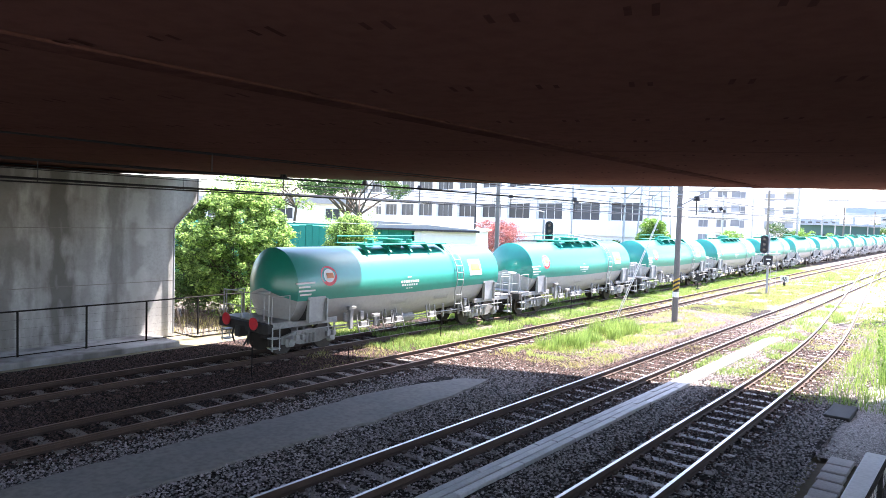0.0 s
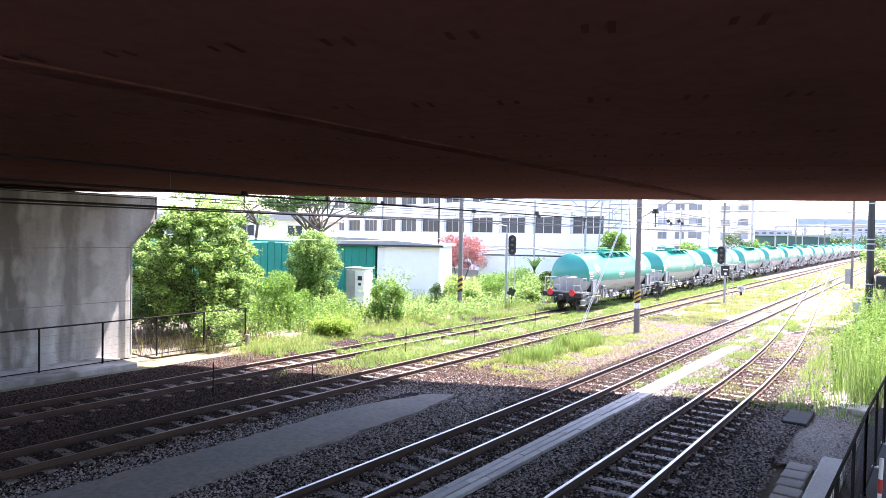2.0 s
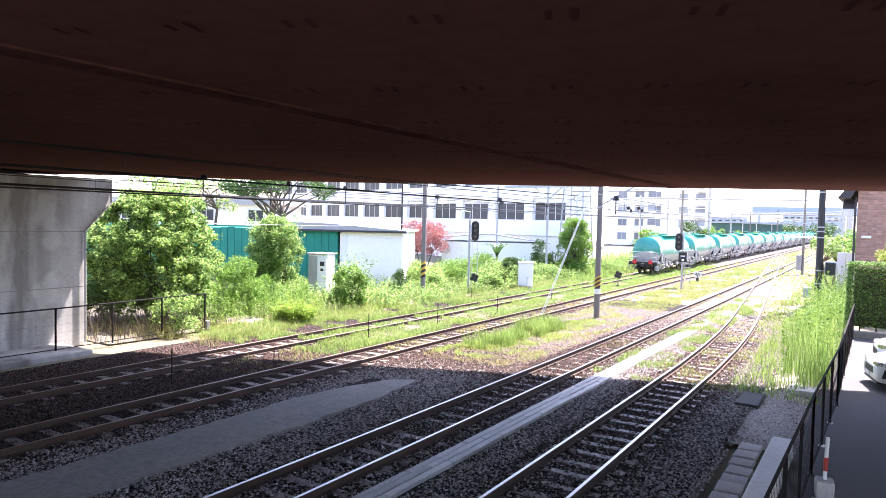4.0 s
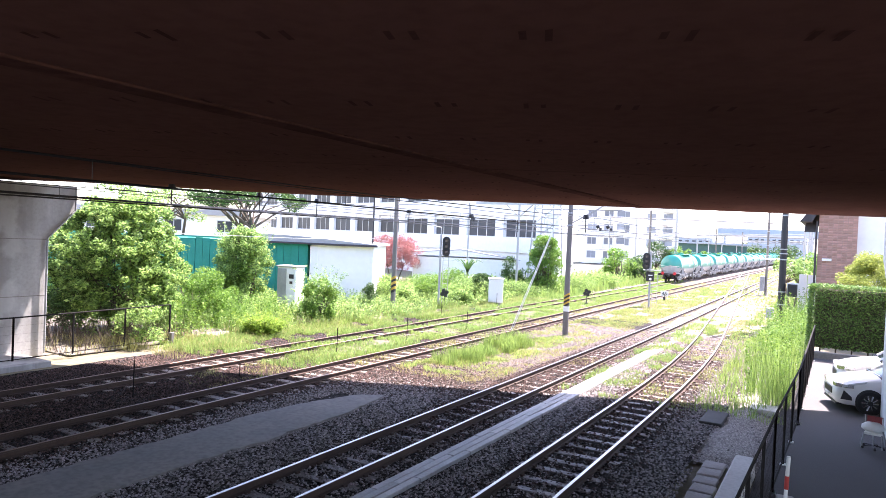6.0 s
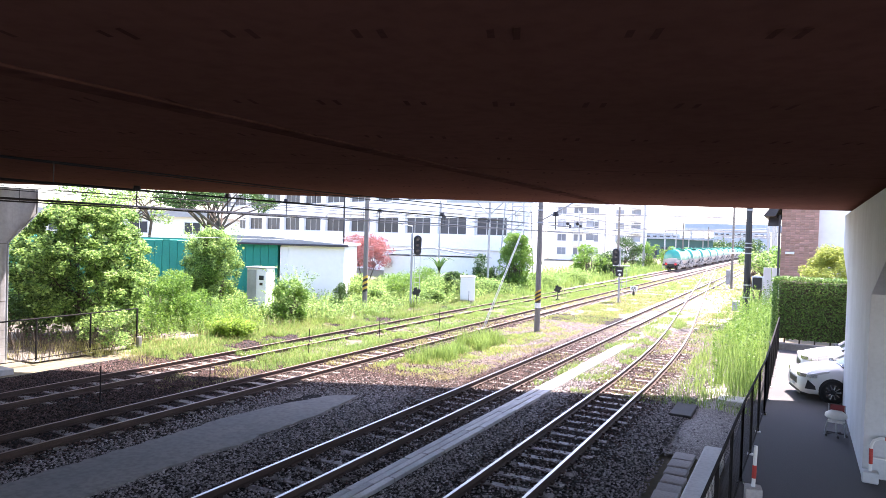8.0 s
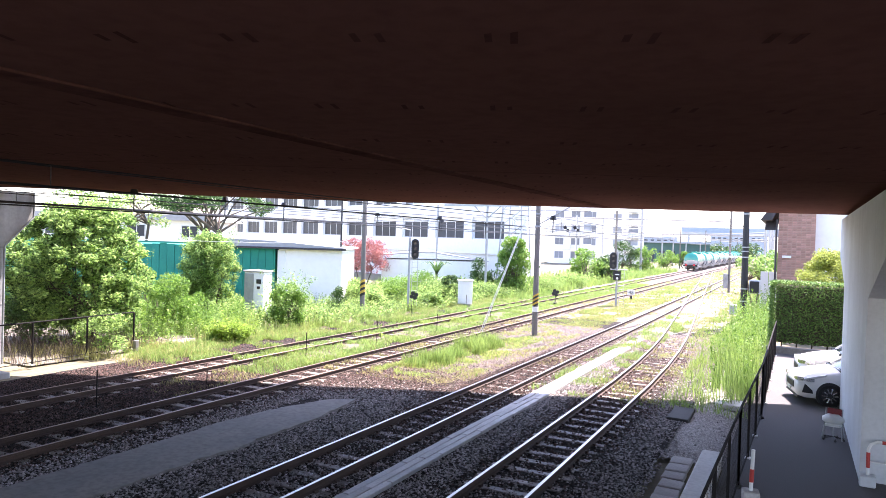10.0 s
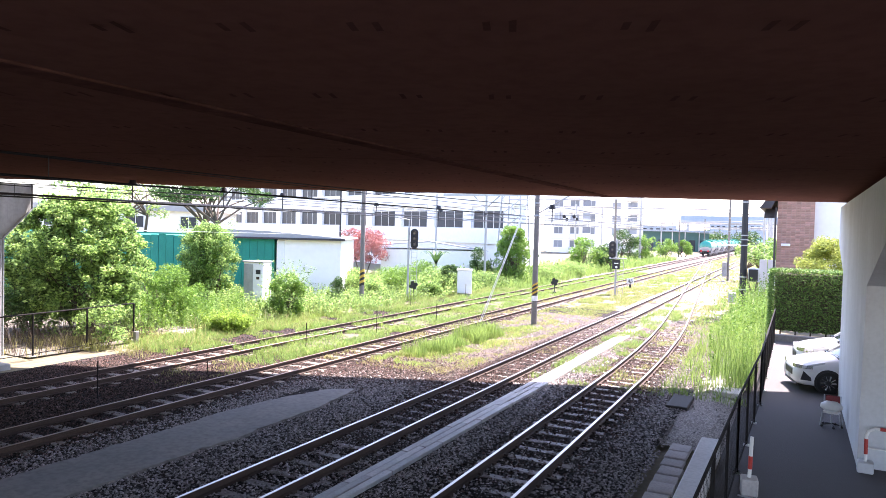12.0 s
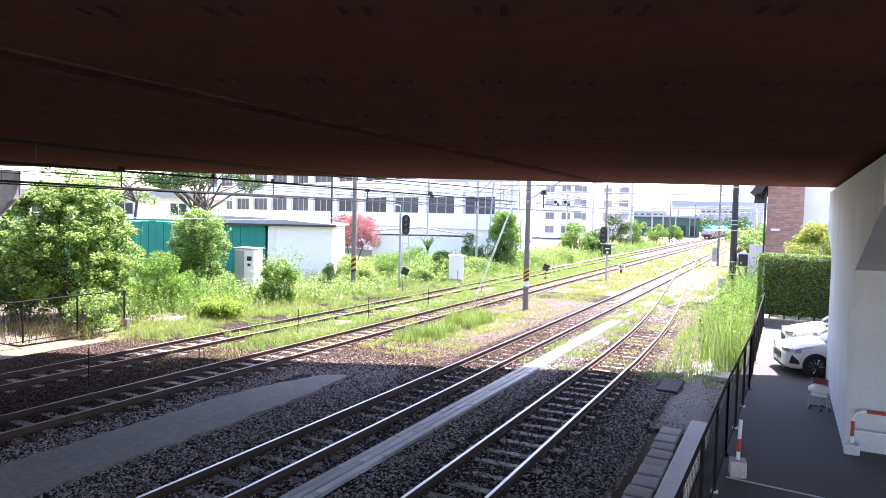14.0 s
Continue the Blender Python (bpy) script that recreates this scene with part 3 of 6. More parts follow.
for x0 in (-5.45, -30.0):
    box(bm, (x0 - 0.16, edge_y(x0) - 31, Z0 - 0.065), (x0 + 0.16, edge_y(x0) - 0.3, Z0 - 0.02), 0.01)
part("field_splice", bm, SPLICE, bridge, "dark splice strip across the soffit")
bm = bmesh.new()
for row in range(-5, 12):
    for k in range(-32, 8):
        x, y = -1.56 + 0.73 * k - 0.8 * row, 3.6 + 0.3 * k + 1.9 * row
        if not 0.8 < edge_y(x) - y < 31 or not -26 < x < 3:
            continue
        for s_ in (-0.075, 0.075):
            cx, cy, z = x + 0.92 * s_, y + 0.39 * s_, Z0 + sag(x) - 0.012
            h_, w_ = 0.1 + random.uniform(-0.03, 0.03), 0.022
            pts = [(cx + a_ * 0.92 * w_ - 0.39 * b_ * h_, cy + a_ * 0.39 * w_ + 0.92 * b_ * h_) for a_, b_ in ((-1, -0.8), (1, -1), (1.2, 0.9), (-0.8, 1))]
            bm.faces.new([bm.verts.new((px, py, z)) for px, py in pts][::-1])
tagged(part("hanger_slots", bm, SEAM, bridge, "pairs of short dark slots in the soffit"), kind="stuff")

# piers: hammerheads whose faces run along the tracks
pier = thing("bridge_pier", "grey concrete hammerhead bridge pier with dark water stains", "bridge pier", kind="structure")
bm = bmesh.new()
prism(bm, [(-2, -0.1), (12.9, -0.1), (12.9, 3.88), (13.87, 4.88), (13.87, Z0 - 0.05), (-6, Z0 - 0.05), (-6, 4.88), (-2, 3.9)], 0, -26.2, -23.2)
part("shaft", bm, PIER_CONCRETE, pier)
bm = bmesh.new()
for z in (1.95, 3.86):
    box(bm, (-23.205, -2, z - 0.012), (-23.196, 12.88, z + 0.012))
part("form_joint", bm, PATH, pier)
bm = bmesh.new()
rod(bm, (-23.12, 12.86, 0), (-23.12, 12.86, 3.9), 0.035)
rod(bm, (-23.12, 12.86, 3.9), (-23.12, 13.8, 4.88), 0.035)
rod(bm, (-23.12, 13.8, 4.88), (-23.12, 13.8, 5.7), 0.035)
part("drain_pipe", bm, GALV, pier, "thin grey drain pipe")
pier2 = thing("bridge_pier", "pale painted concrete hammerhead bridge pier beside the alley", "bridge pier", kind="structure")
bm = bmesh.new()
prism(bm, [(15.75, -0.1), (22.6, -0.1), (22.6, 3.6), (25.2, 4.4), (25.2, Z0 - 0.2), (11.5, Z0 - 0.2), (11.5, 4.83), (15.25, 3.67)], 0, 1.24, 3.6)
part("shaft", bm, PALE_CONCRETE, pier2)
# Solid dark filler stands for the shadow between pier top and soffit.
bm = bmesh.new()
box(bm, (1.5, 11.8, Z0 - 0.21), (3.4, 25.0, Z0 + 0.07))
part("bearing_gap", bm, SEAM, pier2)
# Added sheet paints the shade under the shrubs onto the ground.
rough_sheet("litter_bed", -31, -22.35, 13.3, 20.0, 0.4, -0.06, 0.05, SHADE_SOIL, "ground beside the pier darkened for the shade under the shrubs", 8.0)
# unseen wall added behind the camera closes the place and bounces sunlight
bm = bmesh.new()
prism(bm, [(-60, -48), (40, -48), (40, -47.6), (-60, -47.6)], 2, -0.2, 3.5)
one("wall_south", bm, CONCRETE, "unseen concrete wall added behind the camera to close the place", "wall", kind="structure")


# ---- the tank train ----
WAGON = 13.57
SPEED = 12.0
START = 11.75  # where the last wagon's rear beam stands at the start
RAILTOP = 0.151


def tank_shell(bm, a0, a1, rings=26, seg=14):
    """A part of the tank barrel between two angles from straight up (both sides), with dished ends."""
    cz, r, y0, y1 = 2.05, 1.25, 0.92, 12.5
    deep = 0.42  # dished heads that meet the barrel at a crisp rim
    prof = [(y0 + deep * k * k, r * k) for k in (0.0, 0.25, 0.45, 0.62, 0.77, 0.9, 0.97, 1.0)]
    ys = prof + [(y0 + deep + (y1 - y0 - 2 * deep) * i / rings, r) for i in range(1, rings)] + [(y0 + y1 - y, q) for y, q in prof[::-1]]
    rows = []
    for y, q in ys:
        drop = 0.24 * (1 - abs(y - (y0 + y1) / 2) / ((y1 - y0) / 2))
        row = []
        for i in range(2 * seg + 1) if a1 >= math.pi - 0.01 else range(seg * 2 + 1):
            t = -a1 + 2 * a1 * i / (2 * seg) if a0 == 0 else a0 + (2 * math.pi - 2 * a0) * i / (2 * seg)
            c = math.cos(t)
            row.append(bm.verts.new((q * math.sin(t), y, cz + q * c - (drop if c < 0 else 0) * abs(min(c, 0)))))
        rows.append(row)
    for a, b in zip(rows[:-1], rows[1:]):
        for i in range(len(a) - 1):
            bm.faces.new((a[i], b[i], b[i + 1], a[i + 1]))
    for row in (rows[len(prof) - 1], rows[-len(prof)]):
        for a, b in zip(row[:-1], row[1:]):
            e = bm.edges.get((a, b))
            if e:
                e.smooth = False
    bmesh.ops.remove_doubles(bm, verts=bm.verts, dist=0.0005)
    bmesh.ops.recalc_face_normals(bm, faces=bm.faces)
    return bm


def on_tank(y, ang, out=0.006):
    """A point of the tank's side: ang degrees below the horizontal is negative."""
    a = radians(ang)
    return Vector(((1.25 + out) * math.cos(a), y, 2.05 + (1.25 + out) * math.sin(a)))


def tank_plate(bm, y0, y1, a0, a1, out=0.008):
    steps = 4
    pts = [[bm.verts.new(on_tank(y, a0 + (a1 - a0) * i / steps, out)) for i in range(steps + 1)] for y in (y0, y1)]
    for i in range(steps):
        bm.faces.new((pts[0][i], pts[1][i], pts[1][i + 1], pts[0][i + 1]))
    return bm


def tank_disc(bm, y, ang, r, out):
    c = [bm.verts.new(on_tank(y + r * math.cos(t), ang + math.degrees(r * math.sin(t) / 1.25), out)) for t in [i * math.pi / 12 for i in range(24)]]
    bm.faces.new(c)
    return bm


def wheelset(parent, y):
    bm = bmesh.new()
    for s in (-1, 1):
        rod(bm, (s * 0.50, 0, 0), (s * 0.60, 0, 0), 0.43, seg=24)
        rod(bm, (s * 0.47, 0, 0), (s * 0.50, 0, 0), 0.455, seg=24)
        rod(bm, (s * 0.6, 0, 0), (s * 0.75, 0, 0), 0.12, seg=12)
        for i in range(4):
            a = i * math.pi / 2
            rod(bm, (s * 0.61, 0.22 * math.cos(a), 0.22 * math.sin(a)), (s * 0.62, 0.22 * math.cos(a), 0.22 * math.sin(a)), 0.06, seg=8)
    rod(bm, (-0.5, 0, 0), (0.5, 0, 0), 0.075, seg=10)
    w = part("wheelset", bm, WHEEL, parent, "steel wheels on an axle")
    w.matrix_basis = pose(0, y, 0.43)
    return w


def bogie(parent, y):
    bm = bmesh.new()
    for s in (-1, 1):
        prism(bm, [(y - 1.05, 0.36), (y - 0.6, 0.36), (y - 0.4, 0.3), (y + 0.4, 0.3), (y + 0.6, 0.36), (y + 1.05, 0.36), (y + 1.05, 0.6), (y + 0.55, 0.72), (y - 0.55, 0.72), (y - 1.05, 0.6)], 0, s * 0.86 - 0.05, s * 0.86 + 0.05)
        for dy in (-0.82, 0.82):
            ax = box(bmesh.new(), (s * 0.97 - 0.06, y + dy - 0.16, 0.28), (s * 0.97 + 0.06, y + dy + 0.16, 0.58), 0.04)
            rod(ax, (s * 1.02, y + dy, 0.43), (s * 1.06, y + dy, 0.43), 0.11, seg=12)
            part("axle_box", ax, FRAME_GREY, parent, "pale grey axle box")
        for dy in (-0.16, 0, 0.16):
            rod(bm, (s * 0.93, y + dy, 0.34), (s * 0.93, y + dy, 0.62), 0.06, seg=8)
    box(bm, (-0.85, y - 0.2, 0.45), (0.85, y + 0.2, 0.75), 0.03)
    part("bogie_frame", bm, FRAME_GREY, parent, "grey bogie side frames and bolster")
    wheelset(parent, y - 0.82)
    wheelset(parent, y + 0.82)


def tank_wagon():
    w = thing("tank_wagon", "teal and grey railway tank wagon with end platforms", "tank wagon", group="wagons of the train")
    part("tank_top", tank_shell(bmesh.new(), 0, radians(106)), TEAL, w, "glossy teal upper tank shell", smooth=True)
    part("tank_belly", tank_shell(bmesh.new(), radians(106), math.pi), TANK_GREY, w, "light grey lower tank shell", smooth=True)
    # underframe with end platforms
    for y0, y1, ye in ((0.3, 3.0, 0.3), (10.5, 13.2, 13.1)):
        for s in (-1, 1):
            part("side_sill", box(bmesh.new(), (s * 1.12 - 0.06, y0, 0.92), (s * 1.12 + 0.06, y1, 1.08), 0.01), FRAME_GREY, w)
        bm = bmesh.new()
        box(bm, (-0.3, y0, 0.72), (0.3, y1, 1.0), 0.01)
        box(bm, (-1.25, ye - 0.08, 0.8), (1.25, ye + 0.14, 1.08), 0.015)
        for x in (-0.7, 0.7):
            box(bm, (x - 0.1, ye - 0.11, 0.84), (x + 0.1, ye - 0.04, 1.02), 0.015)
            tube(bm, [(x * 0.6, ye - 0.06, 0.9), (x * 0.62, ye - 0.14, 0.65), (x * 0.5, ye - 0.12, 0.42)], 0.028)
        part("headstock", bm, UNDER, w, "black grimy end beam and centre sill")
    for y0 in (0.42, 12.4):
        part("platform", box(bmesh.new(), (-1.2, y0, 1.09), (1.2, y0 + 0.75, 1.12)), FRAME_GREY, w)
    for y in (2.1, 11.4):
        bm = bmesh.new()
        prism(bm, [(-1.16, 1.0), (1.16, 1.0), (1.2, 1.75), (0.95, 1.35), (0.5, 1.0), (-0.5, 1.0), (-0.95, 1.35), (-1.2, 1.75)], 1, y - 0.35, y + 0.35)
        part("saddle", bm, UNDER, w, "dark saddle under the tank")
        for s in (-1, 1):
            bm = prism(bmesh.new(), [(y - 0.4, 1.02), (y + 0.4, 1.02), (y + 0.36, 1.8), (y - 0.36, 1.8)], 0, s * 1.21 - 0.02, s * 1.21 + 0.02)
            for dy in (-0.38, 0.34):
                box(bm, (s * 1.27 - 0.05, y + dy, 1.02), (s * 1.27 + 0.05, y + dy + 0.04, 1.74))
            part("saddle_plate", bm, GALV, w, "pale plate that holds the tank")
            bm = bmesh.new()
            for dy in (-0.75, -0.5, 0.5, 0.75):
                rod(bm, (s * 1.2, y + dy, 0.62), (s * 1.2, y + dy, 0.92), 0.03, seg=6)
                box(bm, (s * 1.18 - 0.06, y + dy - 0.06, 0.5), (s * 1.18 + 0.06, y + dy + 0.06, 0.66), 0.01)
            rod(bm, (s * 1.24, y - 1.0, 0.8), (s * 1.24, y + 1.0, 0.8), 0.02, seg=6)
            part("brake_rigging", bm, FRAME_GREY, w, "grey brake levers and rods")
    for y, d in ((0.33, 1), (13.15, -1)):
        for x0, x1 in ((-1.15, -0.2), (0.25, 1.15)):
            bm = tube(bmesh.new(), [(x0, y, 1.1), (x0, y, 1.95), (x1, y, 1.95), (x1, y, 1.1)], 0.022)
            rod(bm, (x0, y, 1.5), (x1, y, 1.5), 0.016)
            part("handrail", bm, GALV, w, "grey tubular platform handrail")
        for x in (-1.17, 1.17):
            part("handrail", tube(bmesh.new(), [(x, y + d * 0.1, 1.1), (x, y + d * 0.1, 1.9), (x, y + d * 0.75, 1.9), (x, y + d * 0.75, 1.1)], 0.02), GALV, w, "grey tubular platform handrail")
    bm = bmesh.new()
    rod(bm, (0.62, 0.55, 1.1), (0.62, 0.55, 1.95), 0.03)
    rod(bm, (0.62, 0.55, 1.95), (0.62, 0.55, 2.0), 0.2, seg=14)
    part("brake_wheel", bm, GALV, w, "grey hand brake wheel on a post")
    for y in (0.35, 12.8):
        for s in (-1, 1):
            bm = bmesh.new()
            for z in (0.35, 0.65):
                box(bm, (s * 1.2 - 0.13, y, z), (s * 1.2 + 0.13, y + 0.3, z + 0.03))
            rod(bm, (s * 1.3, y + 0.02, 0.3), (s * 1.3, y + 0.02, 1.0), 0.02)
            rod(bm, (s * 1.3, y + 0.28, 0.3), (s * 1.3, y + 0.28, 1.0), 0.02)
            part("step", bm, GALV, w, "pale foot step")
    for y, d in ((0.22, -1), (13.24, 1)):
        bm = bmesh.new()
        box(bm, (-0.13, y - 0.2, 0.62), (0.13, y + 0.2, 0.95), 0.03)
        tube(bm, [(0.4, y, 0.85), (0.42, y + d * 0.12, 0.55), (0.36, y + d * 0.2, 0.4)], 0.03)
        part("coupler", bm, UNDER, w, "dark knuckle coupler and draft gear")
    # brake gear and pipes under the belly
    bm = bmesh.new()
    for s in (-1, 1):
        rod(bm, (s * 0.95, 3.0, 0.72), (s * 0.95, 10.5, 0.72), 0.03)
        rod(bm, (s * 0.7, 3.0, 0.58), (s * 0.7, 10.5, 0.58), 0.022)
        tube(bm, [(s * 1.05, 3.6, 0.7), (s * 1.05, 3.6, 1.25), (s * 1.15, 3.9, 1.3)], 0.03)
    for y in (4.6, 5.4, 8.2, 9.2):
        box(bm, (0.75, y, 0.56), (0.95, y + 0.18, 0.78), 0.03)
        rod(bm, (0.9, y + 0.6, 0.5), (0.9, y + 0.6, 1.0), 0.05)
    rod(bm, (0.55, 6.1, 0.62), (0.55, 7.3, 0.62), 0.19, seg=12)
    rod(bm, (0, 6.75, 0.55), (0, 6.75, 0.85), 0.14, seg=12)
    part("brake_gear", bm, FRAME_GREY, w, "grey pipes, valves and brake cylinder")
    for y in (3.4, 4.1, 9.9):
        part("equipment_box", box(bmesh.new(), (1.0, y, 0.85), (1.12, y + 0.18, 1.15), 0.02), FRAME_GREY, w, "grey equipment box at the tank's foot")
    # valve boxes and their brackets hung along the sills
    for y in (4.1, 5.3, 5.85, 7.7, 9.9):
        bm = box(bmesh.new(), (1.0, y, 0.6), (1.16, y + 0.3, 0.8), 0.025)
        rod(bm, (1.08, y + 0.1, 0.8), (1.0, y + 0.1, 1.1), 0.03, seg=6)
        for dy in (-0.12, 0.36):
            tube(bm, [(1.05, y + dy, 1.05), (1.14, y + dy, 0.62), (1.08, y + dy + 0.15, 0.42)], 0.026)
        rod(bm, (1.18, y - 0.12, 0.62), (1.18, y + 0.36, 0.62), 0.02, seg=6)
        part("valve_box", bm, FRAME_GREY, w, "grey valve box with bent pipes")
    for y, h in ((3.55, 0.75), (4.7, 0.4)):
        bm = box(bmesh.new(), (1.1, y, 0.6), (1.2, y + 0.16, 0.6 + h), 0.02)
        box(bm, (1.08, y - 0.08, 0.5 + h), (1.24, y + 0.24, 0.62 + h), 0.02)
        part("hand_lever", bm, FRAME_GREY, w, "upright grey lever housing")
    # top fittings
    bm = bmesh.new()
    for x in (-0.55, 0.55):
        box(bm, (x - 0.28, 4.6, 3.36), (x + 0.28, 9.0, 3.39))
        for y in (4.7, 5.8, 6.9, 8.0, 8.9):
            prism(bm, [(x - 0.04 + math.copysign(0.3, x), 3.1), (x + math.copysign(0.3, x) + 0.04, 3.1), (x + 0.04, 3.36), (x - 0.3 * math.copysign(1, x), 3.36)], 1, y - 0.04, y + 0.04)
    part("walkway_grating", bm, TEAL_DARK, w, "dark teal walkway brackets on the tank top")
    bm = bmesh.new()
    rod(bm, (0, 6.75, 3.2), (0, 6.75, 3.5), 0.36, seg=18)
    rod(bm, (0, 6.75, 3.5), (0, 6.75, 3.54), 0.41, seg=18)
    for y in (5.6, 7.7):
        rod(bm, (0, y, 3.2), (0, y, 3.52), 0.12, seg=10)
    tube(bm, [(-0.8, 4.7, 3.4), (-0.8, 4.7, 3.62), (-0.8, 8.9, 3.62), (-0.8, 8.9, 3.4)], 0.02)
    tube(bm, [(0.3, 5.0, 3.4), (0.3, 5.0, 3.58), (0.3, 6.2, 3.58)], 0.02)
    part("manhole", bm, TEAL_DARK, w, "teal manhole dome and valves")
    bm = bmesh.new()
    for dy in (-0.2, 0.2):
        pts = [Vector((1.22, 9.35 + dy, 0.85))] + [on_tank(9.35 + dy, a, 0.07) for a in range(-25, 80, 15)]
        tube(bm, pts, 0.02)
    for a in range(-40, 75, 12):
        p = on_tank(9.35, max(a, -22), 0.07)
        if a < -22:
            p = Vector((1.24, 9.35, 1.0 + (a + 40) * 0.03))
        rod(bm, p - Vector((0, 0.2, 0)), p + Vector((0, 0.2, 0)), 0.014)
    part("ladder", bm, GALV, w, "steel access ladder up the tank side")
    # markings: a round emblem as plain shapes, lettering as bars, a placard
    part("emblem", tank_disc(bmesh.new(), 2.6, 18, 0.33, 0.006), RED, w, "round red emblem")
    bm = tank_disc(bmesh.new(), 2.6, 18, 0.22, 0.011)
    part("emblem_centre", bm, WHITE, w, "white centre of the emblem")
    part("emblem_core", tank_plate(bmesh.new(), 2.5, 2.78, 14, 22, 0.016), ORANGE, w)
    bm = bmesh.new()
    for row, (y0, y1) in enumerate(((1.25, 2.0), (1.35, 1.8), (1.35, 2.0), (1.4, 1.85))):
        tank_plate(bm, y0, y1, 8 - row * 5.5, 10.5 - row * 5.5)
    for row, (y0, y1, h) in enumerate(((6.3, 6.5, 1.6), (5.95, 6.95, 4), (6.0, 6.85, 3.2), (6.25, 6.6, 2))):
        top = 8 - row * 6
        k = y0
        while k < y1:
            tank_plate(bm, k, min(k + 0.085, y1), top - h, top)
            k += 0.125
    tagged(part("lettering", bm, WHITE, w, "rows of small white markings"), kind="stuff")
    part("placard", tank_plate(bmesh.new(), 10.05, 10.85, 2, 32, 0.008), WHITE, w, "white square placard")
    part("placard_mark", tank_plate(bmesh.new(), 10.15, 10.75, 10, 24, 0.013), ORANGE, w, "orange mark on the placard")
    for y in (3.2, 5.6, 8.0):
        bm = bmesh.new()
        tank_plate(bm, y, y + 0.8, -37, -33, 0.09)
        tank_plate(bm, y, y + 0.05, -37, -29, 0.055)
        tank_plate(bm, y + 0.75, y + 0.8, -37, -29, 0.055)
        part("grab_rail", bm, GALV, w)
    bogie(w, 2.1)
    bogie(w, 11.4)
    return w


first = tank_wagon()
first.matrix_basis = pose(-17.5, START, RAILTOP)
wagons = [first] + [copy_thing(first, pose(-17.5, START + i * WAGON, RAILTOP)) for i in range(1, 19)]
tagged(first, "last teal and grey tank wagon with red tail discs")
for x in (-0.7, 0.7):
    bm = bmesh.new()
    rod(bm, (x, 0.1, 1.08), (x, 0.14, 1.08), 0.19, seg=24)
    part("tail_disc", bm, RED, first, "round red tail disc")
    bm = bmesh.new()
    rod(bm, (x, 0.14, 1.08), (x, 0.26, 1.08), 0.05)
    part("disc_bracket", bm, UNDER, first)


# ---- lineside: poles, signals, wires, fences ----
def stripes(bm_a, bm_b, r, z0, z1, turns=3):
    """Slanted warning stripes round a pole: alternate bands."""
    n = turns * 2
    for i in range(n):
        za, zb = z0 + (z1 - z0) * i / n, z0 + (z1 - z0) * (i + 1) / n
        bm = bm_a if i % 2 == 0 else bm_b
        ring = []
        for k in range(12):
            t = k * math.pi / 6
            s = 0.09 * math.cos(t)
            ring.append([bm.verts.new(((r + 0.006) * math.cos(t), (r + 0.006) * math.sin(t), z + s)) for z in (za, zb)])
        for k in range(12):
            a, b = ring[k], ring[(k + 1) % 12]
            bm.faces.new((a[0], b[0], b[1], a[1]))


def pole(label, x, y, r, h, material=POLE, striped=None, white=None, bands=()):
    p = thing("catenary_pole", label, "pole", (x, y, 0), group="poles along the line")
    part("shaft", rod(bmesh.new(), (0, 0, -0.1), (0, 0, h), r, r * 0.8, seg=14), material, p, smooth=False)
    if striped:
        a, b = bmesh.new(), bmesh.new()
        stripes(a, b, r, *striped)
        part("stripe_black", a, BLACK, p)
        part("stripe_yellow", b, YELLOW, p, "faded yellow warning stripes")
    if white:
        part("white_band", rod(bmesh.new(), (0, 0, white[0]), (0, 0, white[1]), r + 0.008, seg=14), WHITE, p)
    for z in bands:
        part("clamp", rod(bmesh.new(), (0, 0, z), (0, 0, z + 0.07), r + 0.02, seg=14), GALV, p)
    return p


def bracket(p, dx, z, reach, rise):
    """Cantilever of a catenary pole, with stay and insulators."""
    part("bracket_arm", rod(bmesh.new(), (0, 0, z), (dx * reach, 0, z + rise), 0.035), GALV, p)
    part("bracket_tube", rod(bmesh.new(), (0, 0, z - 0.05), (dx * reach * 0.95, 0, z - 0.02), 0.022), GALV, p)
    for k in (0.55, 0.75):
        part("insulator", rod(bmesh.new(), (dx * reach * k, 0, z - 0.12), (dx * reach * k + 0.12 * dx, 0, z - 0.06), 0.08, seg=10), BLACK, p)


p1 = pole("dark concrete catenary pole with striped and white bands", -11.2, 31.1, 0.14, 8.5, striped=(1.42, 2.0), white=(1.17, 1.42), bands=(5.3, 5.9))
bracket(p1, 1, 5.4, 2.4, 1.35)
part("top_arm", rod(bmesh.new(), (-1.5, 0, 6.1), (2.5, 0, 6.1), 0.03), GALV, p1)
for x in (1.5, 2.0):
    part("insulator", rod(bmesh.new(), (x, 0, 5.1), (x, 0, 5.25), 0.06, seg=10), BLACK, p1)
p2 = pole("dark brown catenary pole with yellow warning stripes", -23.1, 33.6, 0.15, 8.5, striped=(1.0, 1.95))
part("top_arm", rod(bmesh.new(), (0, 0, 6.35), (3.2, 0.0, 6.35), 0.03), GALV, p2)
p3 = pole("thick dark steel pole with pale clamps and an equipment box", -2.75, 44.3, 0.2, 10.5, material=BLACK, bands=(1.35, 2.1, 4.0, 4.35, 4.6, 6.6))
part("equipment_box", box(bmesh.new(), (0.32, -0.3, 1.9), (0.82, 0.1, 2.62), 0.03), BLACK, p3, "black square equipment box")
part("box_back", box(bmesh.new(), (0.26, 0.1, 1.85), (0.9, 0.16, 2.68), 0.01), WHITE, p3)
part("relay_case", box(bmesh.new(), (-0.75, -0.35, 0.55), (-0.35, 0.1, 1.15), 0.03), GALV, p3, "small grey relay case")
